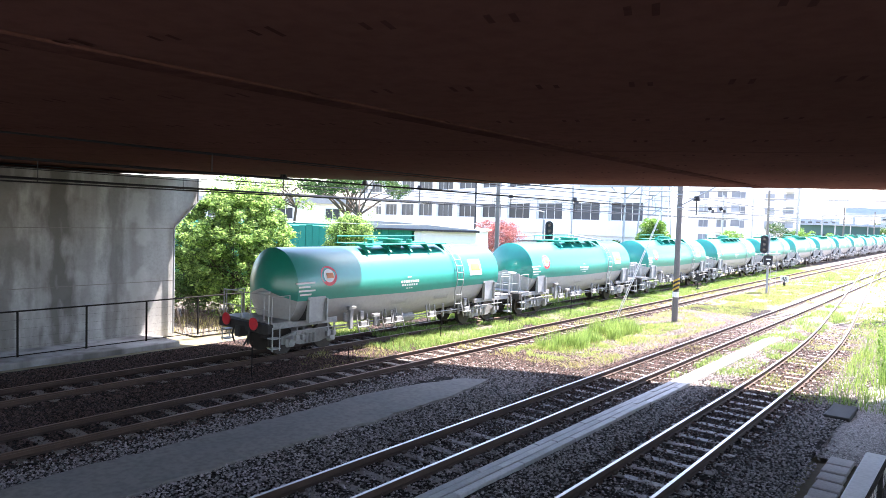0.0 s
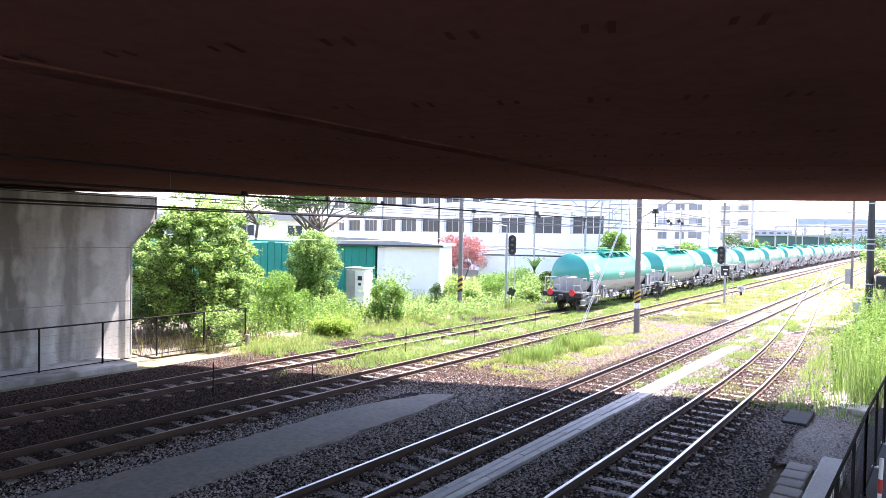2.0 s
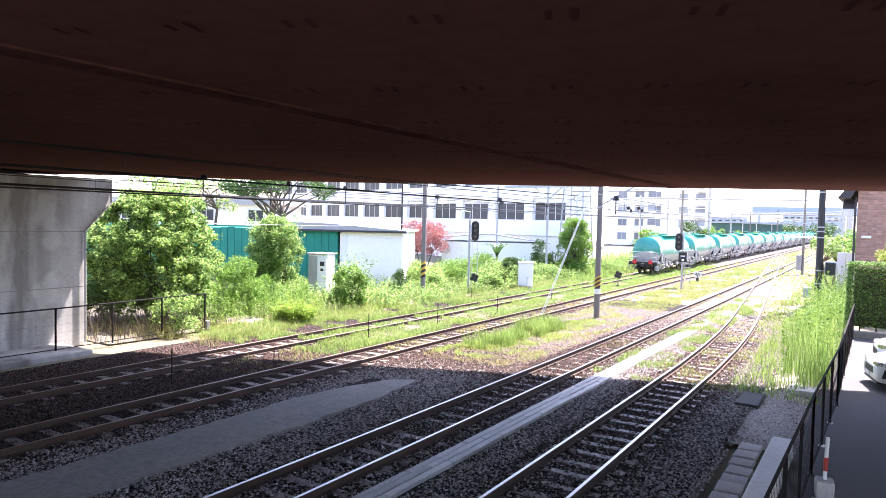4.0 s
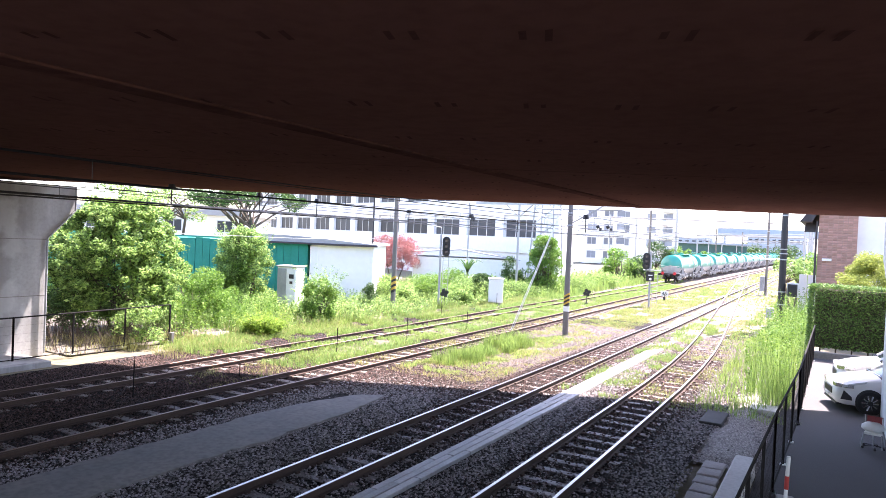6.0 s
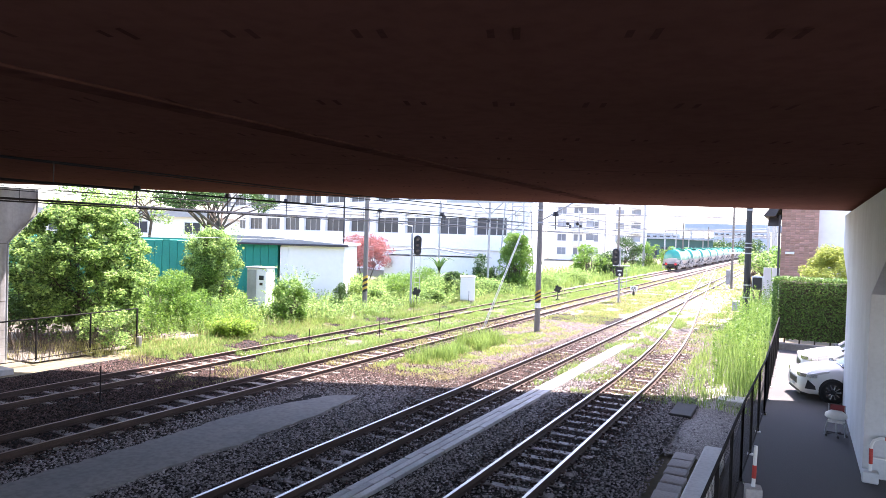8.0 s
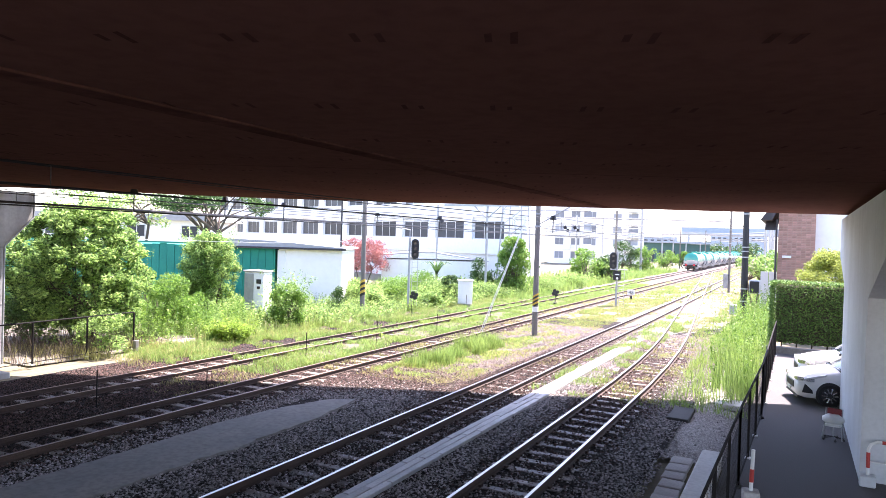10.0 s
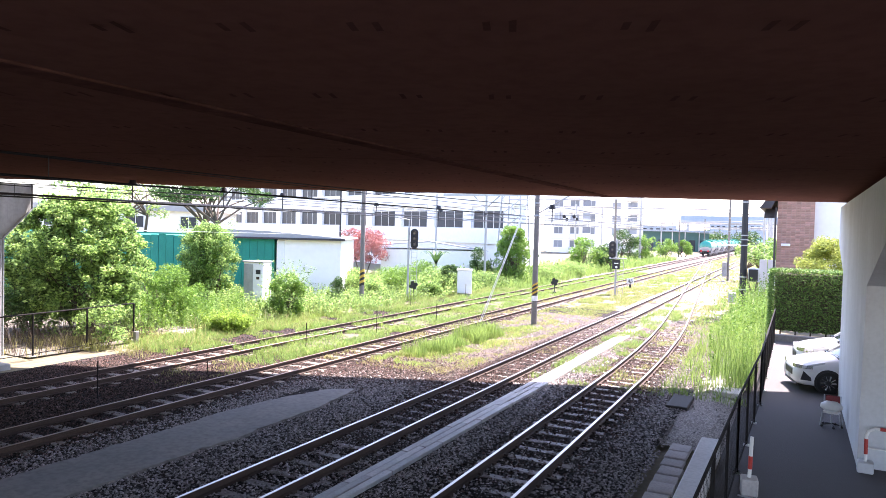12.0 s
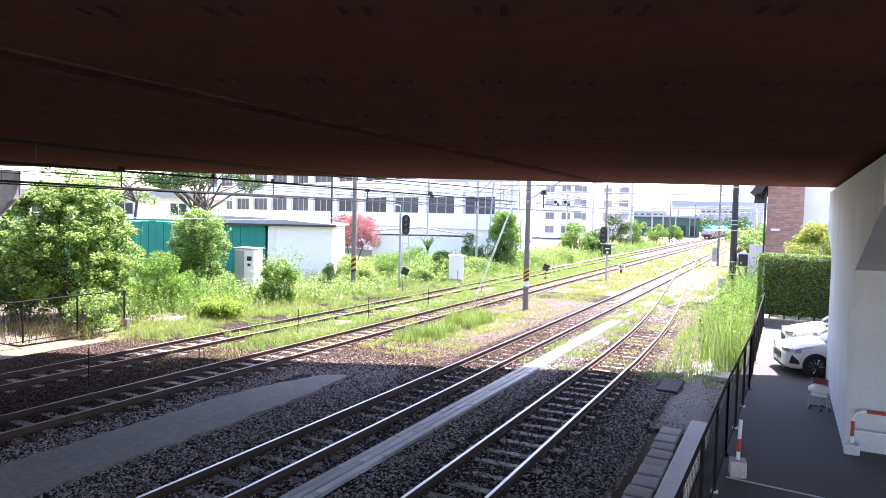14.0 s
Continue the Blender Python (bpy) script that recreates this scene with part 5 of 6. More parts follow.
part("drain_pipe", rod(bmesh.new(), (-0.1, -0.05, 0), (-0.1, -0.05, 6.4), 0.06), DARK_TRIM, bb)
part("vent", box(bmesh.new(), (0.25, -0.12, 4.05), (0.75, -0.015, 4.2), 0.02), WHITE, bb)
vil = thing("garden_wall", "small white panel fence below the brick building", "garden wall", (-2.2, 52, 0))
for i in range(3):
    part("panel", box(bmesh.new(), (i * 0.52, 0, 0.4), (i * 0.52 + 0.48, 0.06, 3.0), 0.01), WHITE, vil)

# pale house seen between the trees behind the green sheeting
house = thing("pale_house", "pale grey house with a shallow roof behind the sheeting", "house", (-72.0, 42.0, 0), 28)
part("wall", box(bmesh.new(), (0, 0.3, 0), (20, 8, 5.7)), PLASTER, house)
part("roof", prism(bmesh.new(), [(-0.5, 5.7), (20.5, 5.7), (19.5, 6.3), (0.5, 6.3)], 1, -0.3, 8.4), ROOF_GREY, house)
for x in (2.0, 6.2, 10.8, 16.4):
    window(house, x, x + 1.8, 3.9, 5.2, 0.3)



# ---- cars, cabinets, street things ----
def loft(bm, sections):
    """Join rings of equal length."""
    rows = [[bm.verts.new(p) for p in s] for s in sections]
    n = len(rows[0])
    for a, b in zip(rows[:-1], rows[1:]):
        for i in range(n):
            bm.faces.new((a[i], a[(i + 1) % n], b[(i + 1) % n], b[i]))
    bm.faces.new(rows[0][::-1])
    bm.faces.new(rows[-1])
    bmesh.ops.recalc_face_normals(bm, faces=bm.faces)
    return bm


def ring(x, hw, z0, z1, crown=0.05):
    """A rounded body section across the car."""
    zm = z0 + (z1 - z0) * 0.55
    side = [(-hw * 0.9, z0), (-hw * 0.99, z0 + 0.1), (-hw, zm), (-hw * 0.965, z1 - 0.08), (-hw * 0.86, z1)]
    top = [(-hw * 0.4, z1 + crown), (hw * 0.4, z1 + crown)]
    pts = side + top + [(-y, z) for y, z in side[::-1]]
    return [(x, y, z) for y, z in pts]


def car(label, at, turn, paint):
    c = thing("car", label, "car", at, turn, group="parked cars")
    sec = [(0.0, 0.66, 0.3, 0.62), (0.06, 0.76, 0.24, 0.7), (0.25, 0.82, 0.2, 0.8), (0.55, 0.845, 0.19, 0.89), (1.0, 0.85, 0.19, 0.98), (1.35, 0.85, 0.2, 1.02), (2.4, 0.85, 0.2, 1.02), (3.3, 0.85, 0.2, 1.04), (3.85, 0.82, 0.24, 1.05), (4.08, 0.74, 0.32, 0.98)]
    part("body", loft(bmesh.new(), [ring(*s) for s in sec]), paint, c, smooth=True)
    cab = [(1.15, 0.72, 0.97, 1.0, 0.02), (1.6, 0.72, 0.97, 1.25, 0.03), (2.05, 0.7, 0.97, 1.47, 0.04), (2.7, 0.69, 0.97, 1.53, 0.05), (3.4, 0.68, 0.97, 1.47, 0.04), (3.8, 0.66, 0.97, 1.2, 0.03), (3.98, 0.64, 0.97, 1.02, 0.02)]
    part("cabin_glass", loft(bmesh.new(), [ring(*s) for s in cab]), CAR_GLASS, c, "dark tinted windows", smooth=True)
    part("roof", loft(bmesh.new(), [ring(2.0, 0.64, 1.44, 1.49, 0.03), ring(2.7, 0.64, 1.5, 1.55, 0.05), ring(3.45, 0.62, 1.45, 1.5, 0.03)]), paint, c, smooth=True)
    for s in (-1, 1):
        part("pillar", tube(bmesh.new(), [(1.2, s * 0.735, 1.0), (1.62, s * 0.72, 1.27), (2.06, s * 0.67, 1.5)], 0.035), paint, c)
        part("pillar", rod(bmesh.new(), (2.55, s * 0.745, 1.0), (2.6, s * 0.68, 1.5), 0.035), BLACK, c)
        part("mirror", box(bmesh.new(), (1.5, s * 0.95 - 0.09, 1.0), (1.66, s * 0.95 + 0.09, 1.13), 0.03), paint, c)
        part("headlight", prism(bmesh.new(), [(0.16, 0.7), (0.75, 0.86), (0.78, 0.92), (0.5, 0.86), (0.18, 0.77)], 1, s * 0.80 - 0.035, s * 0.80 + 0.035), ALU, c, "slim swept headlight")
        part("headlamp_lens", prism(bmesh.new(), [(-0.005, s * 0.42), (0.02, s * 0.68), (0.28, s * 0.835), (0.44, s * 0.86), (0.22, s * 0.6)][::s], 2, 0.69, 0.79), CHROME, c, "bright swept headlamp lens")
        part("bumper_vent", prism(bmesh.new(), [(0.13, 0.36), (0.42, 0.34), (0.4, 0.44), (0.2, 0.62)], 1, s * 0.80 - 0.03, s * 0.80 + 0.03), BLACK, c, "black bumper vent")
        for x in (0.86, 3.38):
            arch = part("wheel_arch", rod(bmesh.new(), (x, s * 0.7, 0.33), (x, s * 0.853, 0.33), 0.37, seg=24), BLACK, c)
            w = part("wheel", rod(bmesh.new(), (x, s * 0.68, 0.315), (x, s * 0.868, 0.315), 0.315, seg=28), RUBBER, c)
            part("rim", rod(bmesh.new(), (x, s * 0.86, 0.315), (x, s * 0.873, 0.315), 0.225, seg=24), BLACK, w)
            bm = bmesh.new()
            for i in range(10):
                t = i * math.pi / 5
                rod(bm, (x + 0.07 * math.cos(t), s * 0.876, 0.315 + 0.07 * math.sin(t)), (x + 0.215 * math.cos(t), s * 0.876, 0.315 + 0.215 * math.sin(t)), 0.024, seg=5)
            part("spokes", bm, CHROME, w, "bright ten-spoke alloy")
    part("grille", box(bmesh.new(), (-0.02, -0.4, 0.42), (0.05, 0.4, 0.62), 0.02), BLACK, c)
    part("plate", box(bmesh.new(), (-0.05, -0.17, 0.33), (-0.02, 0.17, 0.41)), WHITE, c, "blank white number plate")
    part("under_lip", box(bmesh.new(), (0.03, -0.7, 0.17), (0.4, 0.7, 0.24), 0.02), BLACK, c)
    return c


car("white hatchback parked nose to the fence", (-0.04, 23.3, 0), 13, CAR_WHITE)
second = car("white compact car parked beside the other in sunlight", (0.1, 26.3, 0), 7, CAR_WHITE)
second.scale = (1.02, 1.0, 1.1)

cab = thing("relay_cabinet", "tall pale grey relay cabinet among the weeds", "cabinet", (-27.7, 28.5, 0), 10)
part("body", box(bmesh.new(), (0, 0, 0), (1.25, 0.9, 2.4), 0.02), WHITE, cab)
part("side_panel", box(bmesh.new(), (0.02, -0.03, 0.1), (0.62, -0.003, 2.3), 0.01), GALV, cab)
part("door", box(bmesh.new(), (0.66, -0.035, 0.1), (1.22, -0.003, 2.3), 0.01), WHITE, cab)
part("roof", box(bmesh.new(), (-0.06, -0.08, 2.4), (1.31, 0.98, 2.48), 0.02), GALV, cab)
part("vent", box(bmesh.new(), (0.82, -0.05, 1.75), (1.12, -0.037, 2.0)), BLACK, cab)
part("notice", box(bmesh.new(), (0.86, -0.05, 1.45), (1.05, -0.037, 1.6)), RUST, cab)
box2 = thing("equipment_cabinet", "plain white lineside equipment box in the grass", "cabinet", (-20.5, 41.3, 0), 25)
part("body", box(bmesh.new(), (0, 0, 0.15), (1.0, 0.7, 1.75), 0.03), WHITE, box2)
part("roof", box(bmesh.new(), (-0.05, -0.05, 1.75), (1.05, 0.75, 1.82), 0.02), WHITE, box2)
part("plinth", box(bmesh.new(), (0.05, 0.05, -0.1), (0.95, 0.65, 0.15)), PATH, box2)

bar = thing("pipe_barrier", "red and white pipe barrier on concrete blocks by the pier", "barrier", (1.36, 15.45, 0), -2)
for x in (0.0, 1.35):
    part("block", box(bmesh.new(), (x - 0.14, -0.12, 0), (x + 0.14, 0.12, 0.22), 0.02), PALE_CONCRETE, bar)
arc = [(0.0, 0, 0.2), (0.0, 0, 0.72), (0.04, 0, 0.82), (0.14, 0, 0.88), (1.2, 0, 0.88), (1.31, 0, 0.82), (1.35, 0, 0.72), (1.35, 0, 0.2)]
part("pipe", tube(bmesh.new(), arc, 0.03, seg=10), WHITE, bar)
part("crossbar", rod(bmesh.new(), (0, 0, 0.48), (1.35, 0, 0.48), 0.015), WHITE, bar)
for a, b in (((0, 0, 0.36), (0, 0, 0.66)), ((1.35, 0, 0.36), (1.35, 0, 0.66)), ((0.22, 0, 0.88), (0.6, 0, 0.88)), ((0.85, 0, 0.88), (1.15, 0, 0.88))):
    part("red_sleeve", rod(bmesh.new(), a, b, 0.035, seg=10), RED_STRIPE, bar)
bol = thing("barrier_post", "white post with a red band on a concrete block", "bollard", (-0.58, 13.0, 0), 8)
part("block", box(bmesh.new(), (-0.14, -0.15, 0), (0.14, 0.15, 0.3), 0.02), SLAB, bol)
part("post", rod(bmesh.new(), (0, 0, 0.3), (0.02, 0, 1.02), 0.032, seg=12), WHITE, bol)
part("red_sleeve", rod(bmesh.new(), (0.004, 0, 0.45), (0.01, 0, 0.68), 0.037, seg=12), RED_STRIPE, bol)

cart = thing("push_cart", "small white push cart with a dark red back panel", "push cart", (0.9, 18.75, 0), -8)
cart.scale = (0.85, 0.85, 0.85)
bm = bmesh.new()
prism(bm, [(-0.18, -0.16), (0.2, -0.16), (0.24, 0.0), (0.2, 0.16), (-0.18, 0.16)], 2, 0.4, 0.46)
part("seat", bm, WHITE, cart)
part("back_panel", box(bmesh.new(), (-0.16, 0.17, 0.62), (0.2, 0.21, 0.86), 0.015), DARK_RED, cart, "dark red back panel")
part("bag", loft(bmesh.new(), [[(r_ * math.cos(t) * 0.26, 0.1 + r_ * math.sin(t) * 0.2, z) for t in [i * math.pi / 6 for i in range(12)]] for z, r_ in ((0.46, 0.8), (0.52, 1.1), (0.62, 1.05), (0.7, 0.6))]), WHITE, cart, "crumpled white bag", smooth=True)
for x in (-0.2, 0.22):
    part("leg", tube(bmesh.new(), [(x, 0.2, 0.86), (x, 0.18, 0.45), (x * 1.3, 0.22, 0.06)], 0.014), GALV, cart)
    part("leg", rod(bmesh.new(), (x, -0.12, 0.42), (x * 1.2, -0.26, 0.06), 0.014), GALV, cart)
part("column", rod(bmesh.new(), (0.02, 0, 0.08), (0.02, 0, 0.4), 0.02), GALV, cart)
for a in range(5):
    t = a * 2 * math.pi / 5
    part("foot_arm", rod(bmesh.new(), (0.02, 0, 0.1), (0.02 + 0.27 * math.cos(t), 0.27 * math.sin(t), 0.07), 0.018), BLACK, cart)
    part("caster", rod(bmesh.new(), (0.02 + 0.27 * math.cos(t), 0.27 * math.sin(t) - 0.02, 0.035), (0.02 + 0.27 * math.cos(t), 0.27 * math.sin(t) + 0.02, 0.035), 0.035, seg=10), BLACK, cart)


# ---- plants ----
def cloud(rng, n, blobs):
    """Points in the shells of many overlapping blobs (x, y, z, r): leaves gather near the surface."""
    w = np.array([b[3] ** 2 for b in blobs])
    idx = rng.choice(len(blobs), n, p=w / w.sum())
    b = np.array(blobs)[idx]
    d = rng.normal(size=(n, 3))
    d /= np.linalg.norm(d, axis=1)[:, None]
    r = b[:, 3] * rng.uniform(0.35, 1.08, n) ** 0.6
    return b[:, :3] + d * r[:, None] * np.array((1, 1, 0.85))


def crown_blobs(rng, n, rx, ry, z0, z1, r, power=1.0):
    out = []
    for _ in range(n):
        z = rng.uniform(0, 1)
        k = math.sqrt(max(0.05, 1 - (2 * z - 0.8) ** 2 / 1.6)) * power
        a, q = rng.uniform(0, 2 * math.pi), math.sqrt(rng.uniform(0.1, 1))
        out.append((rx * k * q * math.cos(a), ry * k * q * math.sin(a), z0 + (z1 - z0) * z, r * rng.uniform(0.6, 1.25)))
    return out


def tree(label, at, rx, z0, z1, n_leaf, size, leaf, seed, stems=1, blobs=34, blob_r=0.55, trunk_r=0.1, spread=0.75, category="tree", name="tree", group="trees", fork_z=0.0):
    rng = np.random.default_rng(seed)
    t = thing(name, label, category, at, group=group)
    bl = crown_blobs(rng, blobs, rx, rx, z0 + blob_r, z1 - blob_r * 0.7, blob_r)
    bm = bmesh.new()
    for s in range(stems):
        a = s * 2.4 + seed
        foot = Vector((0.25 * (stems > 1) * math.cos(a), 0.25 * (stems > 1) * math.sin(a), -0.1))
        fork = Vector((foot.x * 2 + rx * 0.12 * math.cos(a), foot.y * 2 + rx * 0.12 * math.sin(a), fork_z or max(0.5, z0 + (z1 - z0) * 0.12)))
        rod(bm, foot, fork, trunk_r, trunk_r * 0.8, seg=8)
        for b in bl[s::max(1, stems)][:9]:
            end = Vector(b[:3])
            mid = fork.lerp(end, 0.5) + Vector((0, 0, 0.1 * (z1 - z0)))
            rod(bm, fork, mid, trunk_r * 0.5, trunk_r * 0.32, seg=6)
            rod(bm, mid, end, trunk_r * 0.32, trunk_r * 0.1, seg=5)
    part("trunk", bm, BARK, t, "brown branching stems")
    pts = cloud(rng, n_leaf, bl)
    pts[:, 2] = np.maximum(pts[:, 2], 0.05)
    leaf_mesh("crown", pts, 0.5, size, leaf, rng, t)
    return t


def twigs(t, rng, n, rx, z0, z1, leaf, size, low=0.3, high=0.9, out=0.45):
    """Upright shoots that break the outline of a crown."""
    pts = []
    for _ in range(n):
        a, q = rng.uniform(0, 6.28), rng.uniform(0.2, 1.0)
        x, y, z = rx * q * math.cos(a), rx * q * math.sin(a), rng.uniform(z0, z1)
        L = rng.uniform(low, high)
        for k in range(18):
            s = k / 18
            pts.append((x + s * L * out * math.cos(a), y + s * L * out * math.sin(a), z + s * L * (1.15 - 0.3 * s)))
    pts = np.array(pts) + rng.normal(size=(len(pts), 3)) * 0.05
    leaf_mesh("upper_growth", pts, 0.6, size, leaf, rng, t)


t1 = tree("large leafy green shrub tree growing beside the pier", (-25.7, 17.4, 0), 2.75, 0.55, 5.65, 52000, 0.07, LEAF_LIGHT, 3, stems=5, blobs=400, blob_r=0.26, trunk_r=0.06)
twigs(t1, np.random.default_rng(5), 220, 2.4, 1.2, 3.6, LEAF_LIGHT, 0.07)
twigs(t1, np.random.default_rng(55), 90, 1.2, 3.8, 5.2, LEAF_LIGHT, 0.07)
leaf_mesh("inner_leaves", cloud(np.random.default_rng(8), 5000, crown_blobs(np.random.default_rng(9), 60, 2.1, 2.1, 0.4, 4.6, 0.6)), 1.0, 0.09, LEAF_LIGHT, np.random.default_rng(10), t1)
tree("leafy bush that fills the gap between pier and tree", (-27.9, 16.7, 0), 1.25, 0.4, 4.3, 11000, 0.07, LEAF_LIGHT, 23, stems=3, blobs=60, blob_r=0.36, trunk_r=0.04, name="shrub", category="shrub", group="shrubs")
t2 = tree("dense rounded green tree in front of the green sheeting", (-29.4, 27.5, 0), 1.6, 0.5, 4.6, 24000, 0.055, LEAF_LIGHT, 4, stems=5, blobs=210, blob_r=0.25, trunk_r=0.06)
# Inner leaves take a darker green, painting shade inside the crown.
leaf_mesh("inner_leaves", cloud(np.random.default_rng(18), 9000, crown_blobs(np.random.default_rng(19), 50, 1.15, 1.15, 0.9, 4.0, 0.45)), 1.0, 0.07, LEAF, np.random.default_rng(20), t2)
twigs(t2, np.random.default_rng(6), 420, 1.5, 1.0, 4.0, LEAF_LIGHT, 0.055, 0.5, 1.2, 0.3)
sp = tree("spiky green shrub with arching shoots beside the cabinet", (-22.3, 25.9, 0), 0.9, 0.0, 2.2, 10000, 0.05, LEAF, 11, stems=5, blobs=44, blob_r=0.3, trunk_r=0.03, name="shrub", category="shrub", group="shrubs")
twigs(sp, np.random.default_rng(12), 90, 0.8, 0.5, 2.0, LEAF_LIGHT, 0.055, 0.5, 1.3, 0.6)
lime = tree("low lime-green bush at the trackside", (-21.2, 21.0, 0), 1.1, 0.0, 0.75, 6000, 0.06, LEAF_LIME, 12, stems=3, blobs=60, blob_r=0.2, trunk_r=0.02, name="shrub", category="shrub", group="shrubs")
twigs(lime, np.random.default_rng(71), 60, 1.0, 0.1, 0.6, LEAF_LIME, 0.05, 0.3, 0.8, 0.7)
tree("small dark green clipped shrub before the hut", (-24.2, 32.6, 0), 0.42, 0.0, 1.6, 2600, 0.045, LEAF_DARK, 13, stems=1, blobs=16, blob_r=0.28, trunk_r=0.03, name="shrub", category="shrub", group="shrubs")
tree("yellow-green creeper growing through the fence", (-22.3, 15.9, 0), 0.75, 0.0, 1.7, 2200, 0.055, LEAF_LIGHT, 14, stems=3, blobs=20, blob_r=0.3, trunk_r=0.015, name="creeper", category="creeper", group="shrubs")
tree("scrubby bush next to the large shrub tree", (-25.2, 21.3, 0), 1.5, 0.0, 2.6, 9000, 0.05, LEAF, 15, stems=4, blobs=30, blob_r=0.42, trunk_r=0.03, name="shrub", category="shrub", group="shrubs")
tree("scrubby green bush between tree and cabinet", (-31.8, 25.0, 0), 1.6, 0.0, 2.5, 7000, 0.055, LEAF, 16, stems=3, blobs=24, blob_r=0.45, trunk_r=0.03, name="shrub", category="shrub", group="shrubs")
tree("red-leaved maple in front of the white building", (-35.4, 51.5, 0), 2.5, 1.1, 4.6, 13000, 0.07, LEAF_RED, 17, stems=2, blobs=110, blob_r=0.48, trunk_r=0.06)
tree("tall dark green bush before the white building", (-21.7, 54.5, 0), 1.5, 0.0, 5.0, 22000, 0.07, LEAF, 18, stems=3, blobs=110, blob_r=0.42)
tree("dense dark hedge bush beside the outbuilding", (-24.4, 54.2, 0), 1.0, 0.0, 3.3, 3000, 0.09, LEAF_DARK, 19, stems=2, blobs=22, blob_r=0.5, name="shrub", category="shrub", group="shrubs")
for i, (x, y, r, h, m) in enumerate(((-22.3, 78.6, 1.9, 4.2, LEAF), (-20.4, 82.0, 1.6, 3.2, LEAF_DARK), (-24.4, 110, 2.2, 5.4, LEAF_DARK), (-22.0, 114, 1.9, 5.0, LEAF), (-22.4, 136, 1.9, 3.8, LEAF), (-21.0, 150, 1.8, 3.8, LEAF), (-24.0, 92, 1.8, 2.8, LEAF_LIGHT), (-2.5, 86, 1.9, 4.6, LEAF), (-1.2, 72, 1.7, 4.6, LEAF), (-26.4, 72, 0.8, 3.2, LEAF_DARK))):
    tree("rounded green bush along the far railway edge", (x, y, 0), r, 0.0, h, 4200, 0.11, m, 30 + i, stems=2, blobs=24, blob_r=r * 0.36, group="far bushes")
big = tree("spreading tree with dark bare limbs behind the sheeting", (-44.8, 42.5, 0), 5.2, 5.7, 9.2, 13000, 0.11, LEAF_DARK, 41, stems=2, blobs=44, blob_r=0.75, trunk_r=0.22, fork_z=4.5)
tree("thin airy tree behind the sheeting", (-51.5, 40.0, 0), 3.2, 4.6, 8.6, 3000, 0.11, LEAF_LIGHT, 42, stems=2, blobs=26, blob_r=0.6, trunk_r=0.15)
tree("thin airy tree behind the large shrub", (-44.5, 30.0, 0), 2.6, 3.8, 8.2, 2800, 0.11, LEAF_LIGHT, 43, stems=2, blobs=24, blob_r=0.6, trunk_r=0.12)
tree("golden-leaved shrub behind the hedge", (1.6, 38.6, 0), 1.8, 0.6, 4.6, 42000, 0.05, LEAF_GOLD, 44, stems=3, blobs=120, blob_r=0.42, trunk_r=0.03, name="shrub", category="shrub", group="shrubs")
tree("bright green bush beside the brick building", (-3.0, 62, 0), 1.4, 1.5, 4.6, 2600, 0.09, LEAF_LIGHT, 45, stems=2, blobs=20, blob_r=0.45, name="shrub", category="shrub", group="shrubs")

# dark belt of trees far behind the station
rng = np.random.default_rng(77)
bl = [(rng.uniform(-70, -12), 232 + rng.uniform(0, 18), rng.uniform(0.5, 5.0), rng.uniform(1.4, 2.8)) for _ in range(80)]
tagged(leaf_mesh("tree_belt", cloud(rng, 9000, bl), 1.0, 0.42, LEAF_DARK, rng), "dark belt of trees near the horizon", "trees", kind="stuff")

# palm beside the signal
palm = thing("palm", "small fan palm behind the signal", "palm", (-24.4, 45.4, 0))
part("trunk", rod(bmesh.new(), (0, 0, -0.1), (0, 0, 1.9), 0.09, 0.07), BARK, palm)
for i in range(11):
    a = i * 0.571
    bm = bmesh.new()
    pts = [(1.3 * s * math.cos(a), 1.3 * s * math.sin(a), 1.9 + 0.95 * math.sin(s * 2.2)) for s in (0, 0.35, 0.7, 1.0)]
    for k in range(3):
        p, q = Vector(pts[k]), Vector(pts[k + 1])
        sd = Vector((-math.sin(a), math.cos(a), 0)) * (0.1 - 0.025 * k)
        bm.faces.new([bm.verts.new(v) for v in (p - sd, p + sd, q + sd * 0.75, q - sd * 0.75)])
    part("frond", bm, LEAF_DARK, palm)

one("planter_soil", box(bmesh.new(), (-1.0, 33.36, -0.1), (9, 34.7, 0.12)), BARK, "dark planter soil under the hedge", "soil", kind="structure")
# hedge: clipped wall of small leaves over bare stems
hedge = thing("hedge", "tall clipped dark green hedge behind the parking bays", "hedge")
rng = np.random.default_rng(21)
n = 26000
p = np.stack([rng.uniform(-0.95, 5.0, n), rng.uniform(33.5, 34.6, n), rng.uniform(0.4, 3.12, n)], 1)
face = rng.uniform(0, 1, n)
p[face < 0.55, 1] = 33.5 + rng.normal(0, 0.06, (face < 0.55).sum())
p[(face > 0.55) & (face < 0.7), 2] = 3.1 + rng.normal(0, 0.04, ((face > 0.55) & (face < 0.7)).sum())
p[(face > 0.7) & (face < 0.78), 0] = -0.95 + rng.normal(0, 0.05, ((face > 0.7) & (face < 0.78)).sum())
leaf_mesh("foliage", p, 1.0, 0.05, LEAF_HEDGE, rng, hedge)
for i in range(9):
    x = -0.5 + i * 0.6
    part("stem", rod(bmesh.new(), (x, 34.0, -0.05), (x + 0.05, 34.0, 1.1), 0.03, seg=6), BARK, hedge)
# Plain dark box added inside stands for the shaded depth of the leaves.
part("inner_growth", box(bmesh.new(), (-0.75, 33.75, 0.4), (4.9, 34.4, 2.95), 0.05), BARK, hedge)

